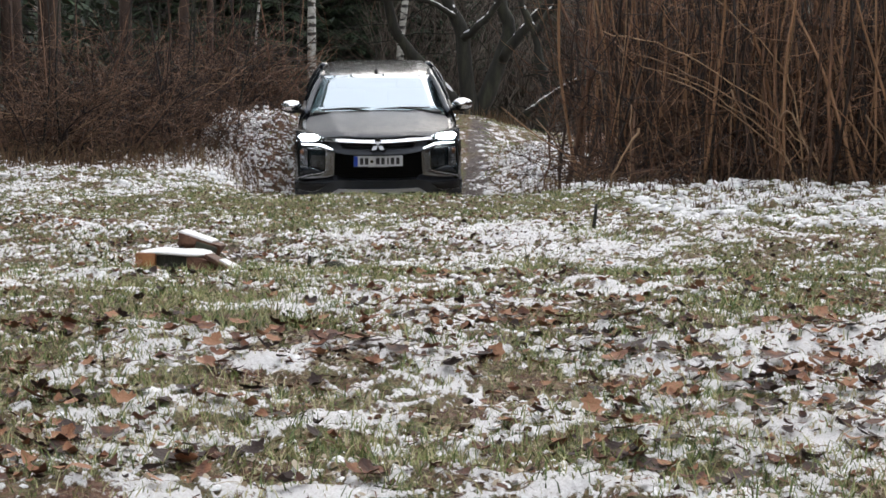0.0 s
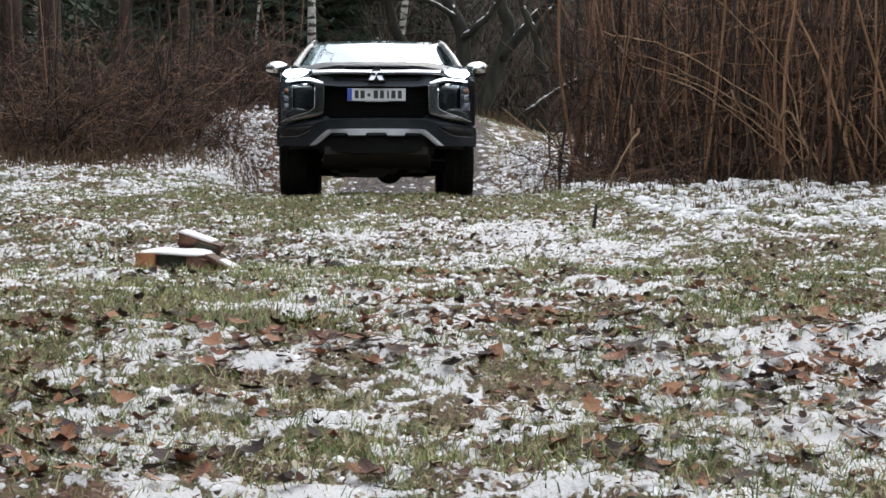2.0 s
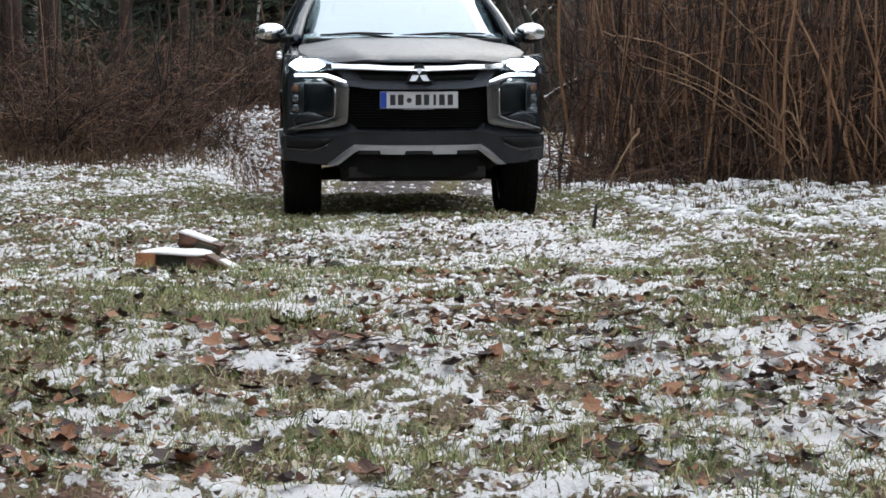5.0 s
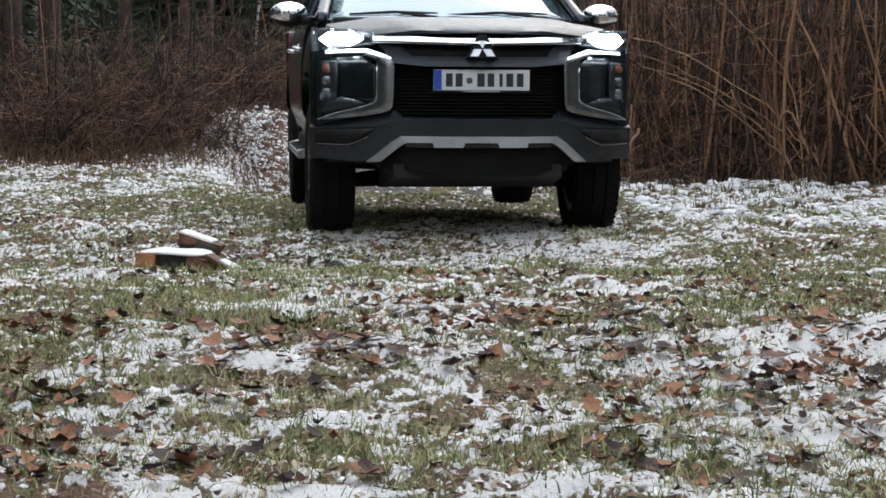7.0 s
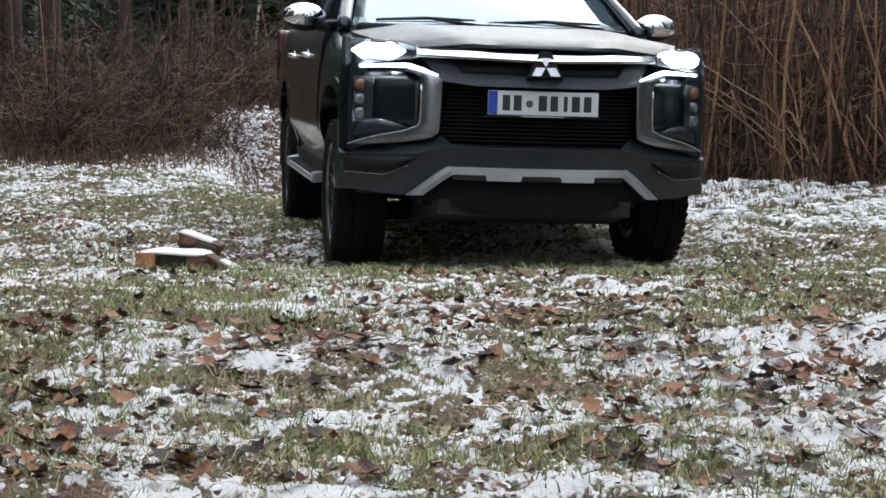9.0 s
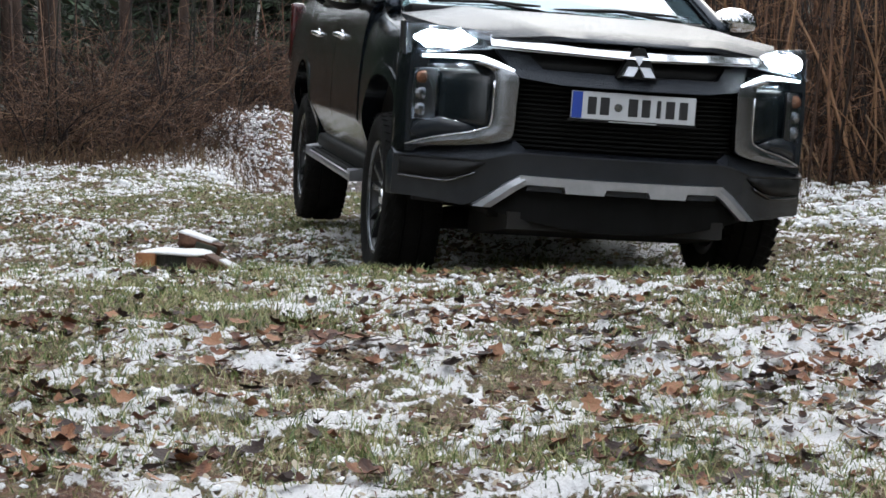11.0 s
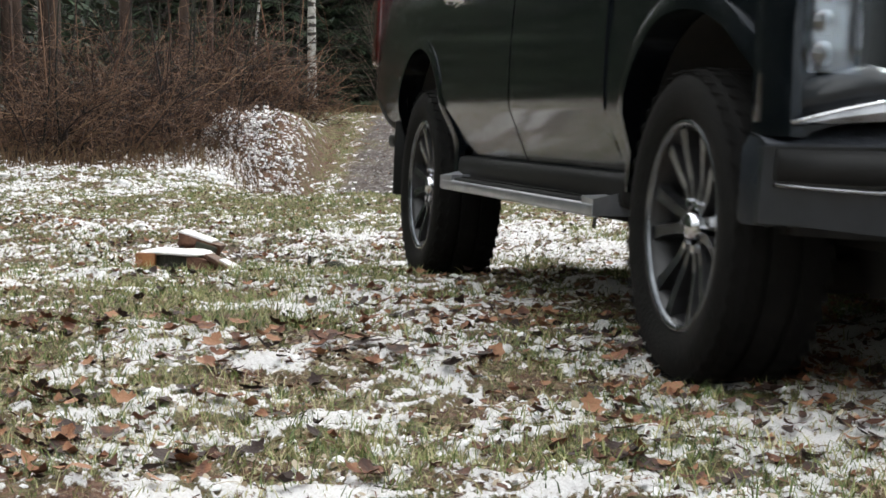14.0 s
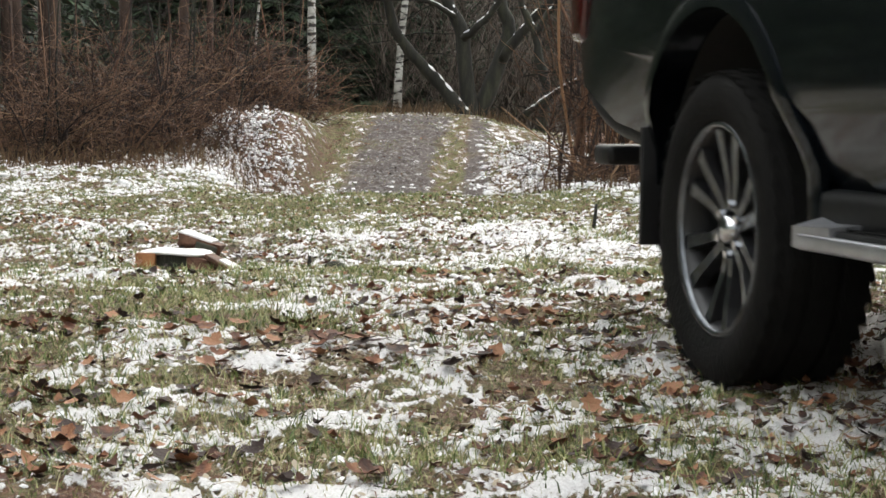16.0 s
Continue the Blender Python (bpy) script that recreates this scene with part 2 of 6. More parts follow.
def ground_material():
    m = material("meadow_with_snow", (0.1, 0.1, 0.05), 0.85)
    n, l = m.node_tree.nodes, m.node_tree.links
    b = n["Principled BSDF"]
    co = n.new("ShaderNodeTexCoord")

    def noise_at(scale, detail=6, rough=0.65):
        t = n.new("ShaderNodeTexNoise")
        t.inputs["Scale"].default_value, t.inputs["Detail"].default_value, t.inputs["Roughness"].default_value = scale, detail, rough
        l.new(co.outputs["Object"], t.inputs["Vector"])
        return t.outputs["Fac"]

    def ramp_of(value, stops):
        r = n.new("ShaderNodeValToRGB")
        e = r.color_ramp.elements
        while len(e) < len(stops):
            e.new(0.5)
        for k, (p, c) in enumerate(stops):
            e[k].position, e[k].color = p, (*c, 1)
        l.new(value, r.inputs[0])
        return r.outputs[0]

    def blend(fac, a, c):
        x = n.new("ShaderNodeMix")
        x.data_type = "RGBA"
        l.new(fac, x.inputs[0])
        l.new(a, x.inputs[6])
        l.new(c, x.inputs[7])
        return x.outputs[2]

    turf = ramp_of(noise_at(70, 9, 0.9), [(0.40, (0.010, 0.010, 0.005)), (0.47, (0.075, 0.085, 0.024)), (0.53, (0.15, 0.14, 0.05)), (0.61, (0.42, 0.35, 0.20))])
    litter = ramp_of(noise_at(55, 9, 0.9), [(0.40, (0.010, 0.005, 0.004)), (0.48, (0.085, 0.030, 0.016)), (0.54, (0.16, 0.075, 0.042)), (0.62, (0.36, 0.25, 0.18))])
    gravel = ramp_of(noise_at(22, 9, 0.9), [(0.40, (0.018, 0.013, 0.011)), (0.48, (0.075, 0.056, 0.048)), (0.54, (0.115, 0.092, 0.084)), (0.61, (0.28, 0.25, 0.245))])
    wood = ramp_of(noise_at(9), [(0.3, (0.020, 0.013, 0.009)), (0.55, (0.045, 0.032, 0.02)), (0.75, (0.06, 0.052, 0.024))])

    def attribute(name):
        a = n.new("ShaderNodeAttribute")
        a.attribute_name = name
        return a.outputs["Fac"]

    patch = ramp_of(noise_at(6, 8, 0.75), [(0.42, (0, 0, 0)), (0.58, (1, 1, 1))])
    c = blend(patch, turf, litter)
    c = blend(attribute("soil"), c, litter)
    c = blend(attribute("gravel"), c, gravel)
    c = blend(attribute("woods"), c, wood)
    white = ramp_of(noise_at(160, 3), [(0.3, (0.66, 0.63, 0.63)), (0.7, (0.86, 0.85, 0.85))])
    grain = n.new("ShaderNodeMath")
    grain.operation = "MULTIPLY_ADD"
    l.new(noise_at(85, 5, 0.8), grain.inputs[0])
    grain.inputs[1].default_value = 2.6
    grain.inputs[2].default_value = -1.3
    total = n.new("ShaderNodeMath")
    patches = n.new("ShaderNodeMath")
    patches.operation = "MULTIPLY_ADD"
    l.new(noise_at(6, 4, 0.6), patches.inputs[0])
    patches.inputs[1].default_value, patches.inputs[2].default_value = 5.0, -2.6
    spread = n.new("ShaderNodeMath")
    spread.operation = "MULTIPLY_ADD"
    l.new(patches.outputs[0], spread.inputs[0])
    l.new(attribute("open"), spread.inputs[1])
    l.new(attribute("snow"), spread.inputs[2])
    l.new(spread.outputs[0], total.inputs[0])
    l.new(grain.outputs[0], total.inputs[1])
    fac = ramp_of(total.outputs[0], [(0.40, (0, 0, 0)), (0.66, (1, 1, 1))])
    l.new(blend(fac, c, white), b.inputs["Base Color"])
    bp = n.new("ShaderNodeBump")
    bp.inputs["Strength"].default_value, bp.inputs["Distance"].default_value = 0.9, 0.02
    l.new(noise_at(75, 5, 0.75), bp.inputs["Height"])
    l.new(bp.outputs[0], b.inputs["Normal"])
    return m


def build_ground():
    near = [2.2]
    while near[-1] < 33:
        near.append(near[-1] + min(0.0047 * near[-1], 0.036))
    near = np.array(near)
    far = near[-1] * np.exp(np.arange(1, 62) * 0.05)
    ys = np.concatenate([[-300, -200, -120, -80, -50, -35, -25], np.arange(-18, 2.15, 0.25), near, far])
    s = np.linspace(-1, 1, 420)
    wide = 1 + 0.03 * (1.22 ** np.arange(1, 39) - 1)
    s = np.concatenate([-wide[::-1], s, wide])
    yy, ss = np.meshgrid(ys, s, indexing="ij")
    xx = ss * (0.35 + 0.262 * np.clip(yy, 2, 60))
    zz = ground_height(xx, yy)
    # where the mesh is coarse the material alone scatters the snow
    fine = (1 - smooth01(1.0, 1.12, abs(ss))) * smooth01(1.5, 2.2, yy)
    fine = fine * (1 - smooth01(19.6, 21.0, yy))
    left_bank = np.exp(-((xx + 2.65) / 0.92) ** 6 - ((yy - 24.0) / 2.8) ** 6)
    right_bank = np.exp(-((xx - 1.15) / 0.7) ** 4 - ((yy - 25.0) / 4.5) ** 4)
    gutter = np.exp(-((xx + 1.66 - 0.02 * (yy - 24)) / 0.16) ** 4) * smooth01(19.5, 21, yy) * (1 - smooth01(28, 30, yy))
    lane = np.clip(0.9 * np.exp(-((xx + 0.62) / 0.62) ** 4) + 0.8 * np.exp(-((xx - 0.42) / 0.2) ** 2) + gutter, 0, 1) * smooth01(19, 21, yy) * (1 - smooth01(29, 31, yy))
    shade = smooth01(-2.9, -3.6, xx) * smooth01(20.0, 21.5, yy) + smooth01(1.8, 2.4, xx) * smooth01(20.0, 21.5, yy)
    sn = snow_cover(xx, yy) * fine + (1 - fine) * (0.30 - 0.24 * left_bank + 0.24 * right_bank - 0.62 * lane + 0.2 * smooth01(2.0, 1.0, abs(yy - 20)) - 0.5 * np.clip(shade, 0, 1) - 0.6 * smooth01(32, 35, yy))
    soil = np.clip(left_bank + shade + 0.7 * right_bank + 0.6 * np.exp(-((xx - 3.4) / 2.0) ** 2 - ((yy - 15.5) / 4.0) ** 2), 0, 1)
    rows, cols = xx.shape
    me = bpy.data.meshes.new("ground")
    k = np.arange(rows * cols).reshape(rows, cols)
    quads = np.stack([k[:-1, :-1], k[:-1, 1:], k[1:, 1:], k[1:, :-1]], -1).reshape(-1, 4)
    me.vertices.add(rows * cols)
    me.vertices.foreach_set("co", np.stack([xx, yy, zz], -1).ravel())
    me.loops.add(quads.size)
    me.loops.foreach_set("vertex_index", quads.ravel())
    me.polygons.add(len(quads))
    me.polygons.foreach_set("loop_start", np.arange(0, quads.size, 4))
    me.update()
    # the worn lane bends a little, with a second rut beyond a grassy strip
    bend = xx - 0.035 * (yy - 24)
    ragged = 0.4 * (fbm(xx, yy, 1.3, 3, 67) - 0.5)
    gravel = smooth01(0.66, 0.48, abs(bend + 0.70) + ragged) + smooth01(0.22, 0.10, abs(bend - 0.42) + 0.4 * ragged)
    gravel = gravel * smooth01(20.2, 21.6, yy) * (1 - smooth01(29.5, 31.5, yy))
    gravel = np.maximum(gravel, 0.6 * np.exp(-((xx + 0.75) / 0.7) ** 2 - ((yy - 9.8) / 0.8) ** 2))
    gravel = np.clip(gravel * (0.4 + 1.2 * fbm(xx, yy, 3, 3, 77)), 0, 1)
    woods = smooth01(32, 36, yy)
    for name, values in (("snow", sn), ("open", 1 - fine), ("soil", soil), ("gravel", gravel), ("woods", woods)):
        me.attributes.new(name, "FLOAT", "POINT").data.foreach_set("value", values.ravel().astype(np.float32))
    me.materials.append(ground_material())
    me.shade_smooth()
    ob = new("ground", me)
    tagged(ob, "rough winter meadow with torn wet snow, grass and brown leaves", "ground", kind="structure")
    return ob


ground = build_ground()
# ---- the pickup truck: its nose points to -y, the origin lies on the ground under the front axle ----
M_PAINT = varied("graphite_metallic_paint", [(0.008, 0.012, 0.018), (0.014, 0.020, 0.028)], 2.5, 0.24, 0.85, Coat_weight=0.35, Coat_roughness=0.07)
# the same paint with rain beads, its base lightened to imitate skylight on upward faces
M_WET = varied("rain_beaded_sky_lit_paint", [(0.020, 0.024, 0.031), (0.036, 0.040, 0.050)], 60, 0.40, 0.75, Coat_weight=0.2, Coat_roughness=0.25, bump=0.7, bump_scale=150)
M_GLOSS = varied("gloss_black_panel", [(0.004, 0.006, 0.008), (0.008, 0.011, 0.013)], 5, 0.12)
M_AMBER = material("amber_reflector", (0.16, 0.075, 0.045), 0.2, 0.6)
M_GRILLE = material("grille_black", (0.003, 0.003, 0.003), 0.7, 0.0, Specular_ior_level=0.15)
M_REFLECTOR = material("dim_reflector", (0.16, 0.165, 0.175), 0.2, 0.9)
M_BLACK = varied("black_plastic", [(0.003, 0.003, 0.0035), (0.007, 0.007, 0.0075)], 18, 0.5, bump=0.15, bump_scale=300, Specular_ior_level=0.3)
M_SATIN = varied("grey_bumper_plastic", [(0.010, 0.012, 0.015), (0.016, 0.019, 0.024)], 6, 0.22, Specular_ior_level=0.4)
M_CHROME = material("chrome", (0.72, 0.73, 0.76), 0.08, 1.0)
M_SILVER = varied("satin_silver", [(0.38, 0.39, 0.42), (0.54, 0.55, 0.58)], 9, 0.32, 0.85)
M_RUBBER = varied("wet_tyre_rubber", [(0.004, 0.004, 0.004), (0.009, 0.0085, 0.008)], 9, 0.75, bump=0.4, bump_scale=120, Specular_ior_level=0.12)
M_DARKRIM = varied("dark_rim_paint", [(0.010, 0.010, 0.011), (0.02, 0.02, 0.022)], 7, 0.35, 0.3)
M_ALLOY = varied("machined_alloy", [(0.075, 0.08, 0.09), (0.19, 0.20, 0.215)], 14, 0.22, 0.9)
M_CLAW = varied("dark_chrome_trim", [(0.15, 0.155, 0.165), (0.26, 0.265, 0.28)], 7, 0.24, 1.0)
M_GLASS = material("tinted_glass", (0.35, 0.40, 0.42), 0.0)


def make_glass(m, mirror, tint):
    n, l = m.node_tree.nodes, m.node_tree.links
    gloss, clear, mix = n.new("ShaderNodeBsdfGlossy"), n.new("ShaderNodeBsdfTransparent"), n.new("ShaderNodeMixShader")
    gloss.inputs["Roughness"].default_value = 0.02
    gloss.inputs["Color"].default_value = (0.84, 0.92, 1.0, 1)
    clear.inputs[0].default_value = (*tint, 1)
    mix.inputs[0].default_value = mirror
    l.new(clear.outputs[0], mix.inputs[1])
    l.new(gloss.outputs[0], mix.inputs[2])
    l.new(mix.outputs[0], n["Material Output"].inputs["Surface"])


make_glass(M_GLASS, 0.36, (0.42, 0.48, 0.48))
M_LENS = material("clear_lens", (0.95, 0.97, 1.0), 0.0, 0.0, Transmission_weight=1.0, Ior=1.3)
make_glass(M_LENS, 0.05, (0.94, 0.96, 0.98))
M_RED = material("red_lamp_glass", (0.05, 0.004, 0.004), 0.12, 0.0, Coat_weight=1.0)
M_SEAT = varied("dark_upholstery", [(0.012, 0.012, 0.013), (0.028, 0.027, 0.027)], 25, 0.85)
M_WHITE = material("plate_white", (0.50, 0.51, 0.53), 0.35)
M_BLUE = material("plate_blue", (0.015, 0.05, 0.30), 0.35)
M_INK = material("plate_ink", (0.012, 0.012, 0.014), 0.4)
M_MUD = varied("muddy_underbody", [(0.006, 0.006, 0.006), (0.015, 0.013, 0.011)], 8, 0.9)


def glowing(name, color, strength):
    m = material(name, color, 0.1)
    b = m.node_tree.nodes["Principled BSDF"]
    b.inputs["Emission Color"].default_value = (*color, 1)
    b.inputs["Emission Strength"].default_value = strength
    return m


M_LED = glowing("headlight_led", (0.86, 0.94, 1.0), 90.0)
M_BOWL = glowing("lit_reflector_bowl", (0.86, 0.94, 1.0), 14.0)
M_DRL = glowing("daylight_led", (0.86, 0.95, 1.0), 3.0)

SIDE_Z = [0.40, 0.46, 0.53, 0.60, 0.662, 0.674, 0.74, 0.88, 1.02, 1.12, 1.18, 1.23, 1.26]
SIDE_X = [0.75, 0.80, 0.842, 0.870, 0.897, 0.902, 0.906, 0.906, 0.897, 0.884, 0.868, 0.842, 0.80]
HUB_Z, WHEELBASE = 0.388, 3.0


def front_y(x, z=0.8):
    """The plan curve of the nose."""
    return -0.93 + 0.50 * abs(x) ** 2.2 + 0.05 * max(0.0, z - 0.95) / 0.2


def side_x(z, y=1.0):
    w = np.interp(y, [-0.75, -0.55, -0.3, 0.1, 3.6, 4.1, 4.33], [0.72, 0.84, 0.95, 1.0, 1.0, 0.985, 0.95])
    return float(np.interp(z, SIDE_Z, SIDE_X) * w)


def band(xs, top, bottom, off, depth, z_steps=2, curve=front_y):
    """A bowed strip across the nose between two heights, with thickness."""
    bm = bmesh.new()
    grid = []
    for x in xs:
        column = []
        for k in range(z_steps + 1):
            z = bottom(x) + (top(x) - bottom(x)) * k / z_steps
            y = curve(x, z) + off
            column.append((bm.verts.new((x, y, z)), bm.verts.new((x, y + depth, z))))
        grid.append(column)
    for i in range(len(xs) - 1):
        for k in range(z_steps):
            a, b, c, d = grid[i][k], grid[i + 1][k], grid[i + 1][k + 1], grid[i][k + 1]
            bm.faces.new((a[0], b[0], c[0], d[0]))
            bm.faces.new((d[1], c[1], b[1], a[1]))
        for k in (0, z_steps):
            a, b = grid[i][k], grid[i + 1][k]
            bm.faces.new((a[0], a[1], b[1], b[0]) if k == 0 else (b[0], b[1], a[1], a[0]))
    for i in (0, len(xs) - 1):
        for k in range(z_steps):
            a, d = grid[i][k], grid[i][k + 1]
            bm.faces.new((a[0], d[0], d[1], a[1]))
    return bm


def span(a, b, n=14):
    return [a + (b - a) * k / n for k in range(n + 1)]


def ribbon(path, width, off, depth, curve=front_y):
    """A strip of varying width along a path of (x, z) points on the nose."""
    bm = bmesh.new()
    ring = []
    for k, (x, z) in enumerate(path):
        p, q = path[max(k - 1, 0)], path[min(k + 1, len(path) - 1)]
        t = Vector((q[0] - p[0], q[1] - p[1])).normalized()
        w = width[k] / 2
        pts = []
        for s in (-1, 1):
            px, pz = x - t.y * w * s, z + t.x * w * s
            y = curve(px, pz) + off
            pts += [(px, y + 0.012, pz), (px, y + depth, pz)]
            if s < 0:
                pts.insert(0, (x, curve(x, z) + off, z))
        ring.append([bm.verts.new(v) for v in (pts[1], pts[0], pts[3], pts[4], pts[2])])
    for a, b in zip(ring, ring[1:]):
        for i in range(5):
            j = (i + 1) % 5
            bm.faces.new((a[i], a[j], b[j], b[i]))
    bm.faces.new(ring[0][::-1])
    bm.faces.new(ring[-1])
    return bm


def smooth_path(points, n=5):
    out = []
    for k in range(len(points) - 1):
        p0, p1, p2, p3 = points[max(k - 1, 0)], points[k], points[k + 1], points[min(k + 2, len(points) - 1)]
        for i in range(n):
            t = i / n
            out.append(tuple(0.5 * (2 * b + (c - a) * t + (2 * a - 5 * b + 4 * c - d) * t * t + (3 * b - a - 3 * c + d) * t ** 3) for a, b, c, d in zip(p0, p1, p2, p3)))
    return out + [points[-1]]


def loft(rings, close_ends=True):
    bm = bmesh.new()
    made = [[bm.verts.new(v) for v in r] for r in rings]
    n = len(made[0])
    for a, b in zip(made, made[1:]):
        for i in range(n):
            bm.faces.new((a[i], a[(i + 1) % n], b[(i + 1) % n], b[i]))
    if close_ends:
        bm.faces.new(made[0][::-1])
        bm.faces.new(made[-1])
    return bm


def mirrored(bm):
    for v in bm.verts:
        v.co.x = -v.co.x
    bmesh.ops.reverse_faces(bm, faces=bm.faces[:])
    return bm


def carve(bm, cutters):
    """The mesh of bm with the cutters taken away."""
    me = bpy.data.meshes.new("block")
    bmesh.ops.recalc_face_normals(bm, faces=bm.faces)
    bm.to_mesh(me)
    bm.free()
    ob = new("block", me)
    tools = []
    for c in cutters:
        cm = bpy.data.meshes.new("tool")
        bmesh.ops.recalc_face_normals(c, faces=c.faces)
        c.to_mesh(cm)
        c.free()
        t = new("tool", cm)
        mod = ob.modifiers.new("cut", "BOOLEAN")
        mod.operation, mod.object, mod.solver = "DIFFERENCE", t, "EXACT"
        tools.append(t)
    done = bmesh.new()
    done.from_mesh(ob.evaluated_get(bpy.context.evaluated_depsgraph_get()).to_mesh())
    for o in (ob, *tools):
        bpy.data.objects.remove(o)
    return done


def cylinder_x(x0, x1, y, z, r, steps=40):
    bm = bmesh.new()
    bmesh.ops.create_cone(bm, cap_ends=True, segments=steps, radius1=r, radius2=r, depth=abs(x1 - x0), matrix=Matrix.Translation(((x0 + x1) / 2, y, z)) @ Matrix.Rotation(math.pi / 2, 4, "Y"))
    return bm


def body_ring(y, bottom, top):
    pts = []
    for z in [bottom, 0.46, 0.53, 0.60, 0.662, 0.674, 0.74, 0.88, 1.02, 1.12, 1.18, 1.23, 1.26]:
        zz = bottom + (z - 0.40) / 0.86 * (top - bottom) if z > bottom else bottom
        pts.append((side_x(zz if y > 3.4 else z, y), y, zz))
    pts[0] = (side_x(bottom if y > 3.4 else 0.40, y) - (0.05 if y > 3.4 else 0), y, bottom)
    return [(-x, yy, z) for x, yy, z in pts] + [(x, yy, z) for x, yy, z in reversed(pts)]


def build_body(car):
    ys = [-0.62, -0.45, -0.2, 0.1, 0.38, 0.8, 1.5, 2.2, 2.79, 3.3, 3.8, 4.15, 4.30]
    tops = [1.02, 1.07, 1.115, 1.15, 1.19, 1.235, 1.25, 1.26, 1.275, 1.285, 1.29, 1.285, 1.27]
    bottoms = [0.46, 0.44, 0.42, 0.40, 0.40, 0.40, 0.40, 0.41, 0.46, 0.56, 0.63, 0.73, 0.83]
    shell = loft([body_ring(*row) for row in zip(ys, bottoms, tops)])
    cutters = [cylinder_x(-1.2, -0.52, y, HUB_Z + 0.045, 0.475) for y in (0, WHEELBASE)] + [cylinder_x(0.52, 1.2, y, HUB_Z + 0.045, 0.475) for y in (0, WHEELBASE)]
    cutters.append(box(-0.74, 0.74, 2.86, 4.24, 0.82, 1.6, 0))
    cutters.append(box(-0.70, 0.70, 0.46, 2.70, 0.70, 1.6, 0))
    part("body", carve(shell, cutters), M_PAINT, car, smooth="angle")
    # wheel arch lips
    for y in (0, WHEELBASE):
        for s in (-1, 1):
            out = ([], [])
            pts = []
            for k in range(25):
                g = math.radians(12 + 160 * k / 24)
                z = HUB_Z + 0.045 + 0.478 * math.sin(g)
                yy = y - 0.478 * math.cos(g)
                pts.append((s * (side_x(min(max(z, 0.45), 1.2), yy) - 0.003), yy, z))
            tube(out, pts, [0.0035] * 25, 8)
            part("wheel_arch_lip", out, M_MUD, car)
            rows = []
            for k in range(29):
                g = math.radians(-8 + 186 * k / 28)
                ring = []
                for r, lift in ((0.472, -0.03), (0.472, 0.008), (0.492, 0.010), (0.522, 0.002), (0.522, -0.02)):
                    yy, z = y - r * math.cos(g), HUB_Z + 0.045 + r * math.sin(g)
                    ring.append((s * (side_x(min(max(z, 0.55), 1.12), max(yy, -0.45)) + lift), yy, z))
                rows.append(ring)
            rows = [r for r in rows if min(p[1] for p in r) > -0.47 and min(p[2] for p in r) > 0.40]
            part("wheel_arch_flare", loft(rows), M_PAINT, car, smooth="angle")
            well = ([], [])
            for k in range(21):
                g = math.radians(-4 + 188 * k / 20)
                for x, r in ((0.0, 0.05), (0.0, 0.472), (s * 0.29, 0.472)):
                    well[0].append((s * 0.53 + x, y - r * math.cos(g), HUB_Z + 0.045 + r * math.sin(g)))
            for k in range(20):
                for q in (0, 1):
                    well[1].append((3 * k + q, 3 * k + q + 1, 3 * k + q + 4, 3 * k + q + 3))
            part("wheel_well", well, M_MUD, car)
    # the hood, domed, with two soft ridges
    rows = []
    for y, z, hw, thick in [(-0.962, 1.108, 0.50, 0.006), (-0.95, 1.120, 0.56, 0.014), (-0.86, 1.150, 0.64, 0.03), (-0.70, 1.176, 0.72, 0.05), (-0.4, 1.200, 0.775, 0.05), (-0.1, 1.218, 0.785, 0.05), (0.2, 1.232, 0.775, 0.05), (0.44, 1.238, 0.755, 0.05)]:
        row = []
        for k in range(25):
            u = -1 + k / 12
            dome = -0.050 * abs(u) ** 3.2 + 0.014 * math.exp(-((abs(u) - 0.62) / 0.10) ** 2)
            nose = 0.14 * abs(u) ** 2.4 if y < -0.5 else 0.0
            row.append((u * hw, y + nose, z + dome * min(1, 0.4 + (y + 0.962) * 2)))
        rows.append(row + [(x, yy, zz - thick) for x, yy, zz in reversed(row)])
    part("hood", loft(rows), M_WET, car, "graphite hood beaded with rain", smooth="angle")
    # the cowl under the windscreen
    part("cowl", box(-0.72, 0.72, 0.36, 0.56, 1.17, 1.235, 0.015), M_BLACK, car)


def pane(a, b, c, d, bulge, thick=0.006, n=8):
    """A bowed pane between four corners a, b (bottom) and c, d (top)."""
    a, b, c, d = map(Vector, (a, b, c, d))
    normal = (b - a).cross(d - a).normalized()
    bm = bmesh.new()
    front, back = [], []
    for i in range(n + 1):
        for j in range(n + 1):
            u, v = i / n, j / n
            p = (a * (1 - u) + b * u) * (1 - v) + (d * (1 - u) + c * u) * v
            p = p + normal * bulge * (1 - (2 * u - 1) ** 2) * (1 - 0.3 * (2 * v - 1) ** 2)
            front.append(bm.verts.new(p))
            back.append(bm.verts.new(p - normal * thick))
    w = n + 1
    for i in range(n):
        for j in range(n):
            q = [i * w + j, (i + 1) * w + j, (i + 1) * w + j + 1, i * w + j + 1]
            bm.faces.new([front[k] for k in q])
            bm.faces.new([back[k] for k in reversed(q)])
    edge = [i * w for i in range(w)] + [n * w + j for j in range(1, w)] + [i * w + n for i in range(n - 1, -1, -1)] + [j for j in range(n - 1, 0, -1)]
    for p, q in zip(edge, edge[1:] + edge[:1]):
        bm.faces.new((front[p], back[p], back[q], front[q]))
    return bm


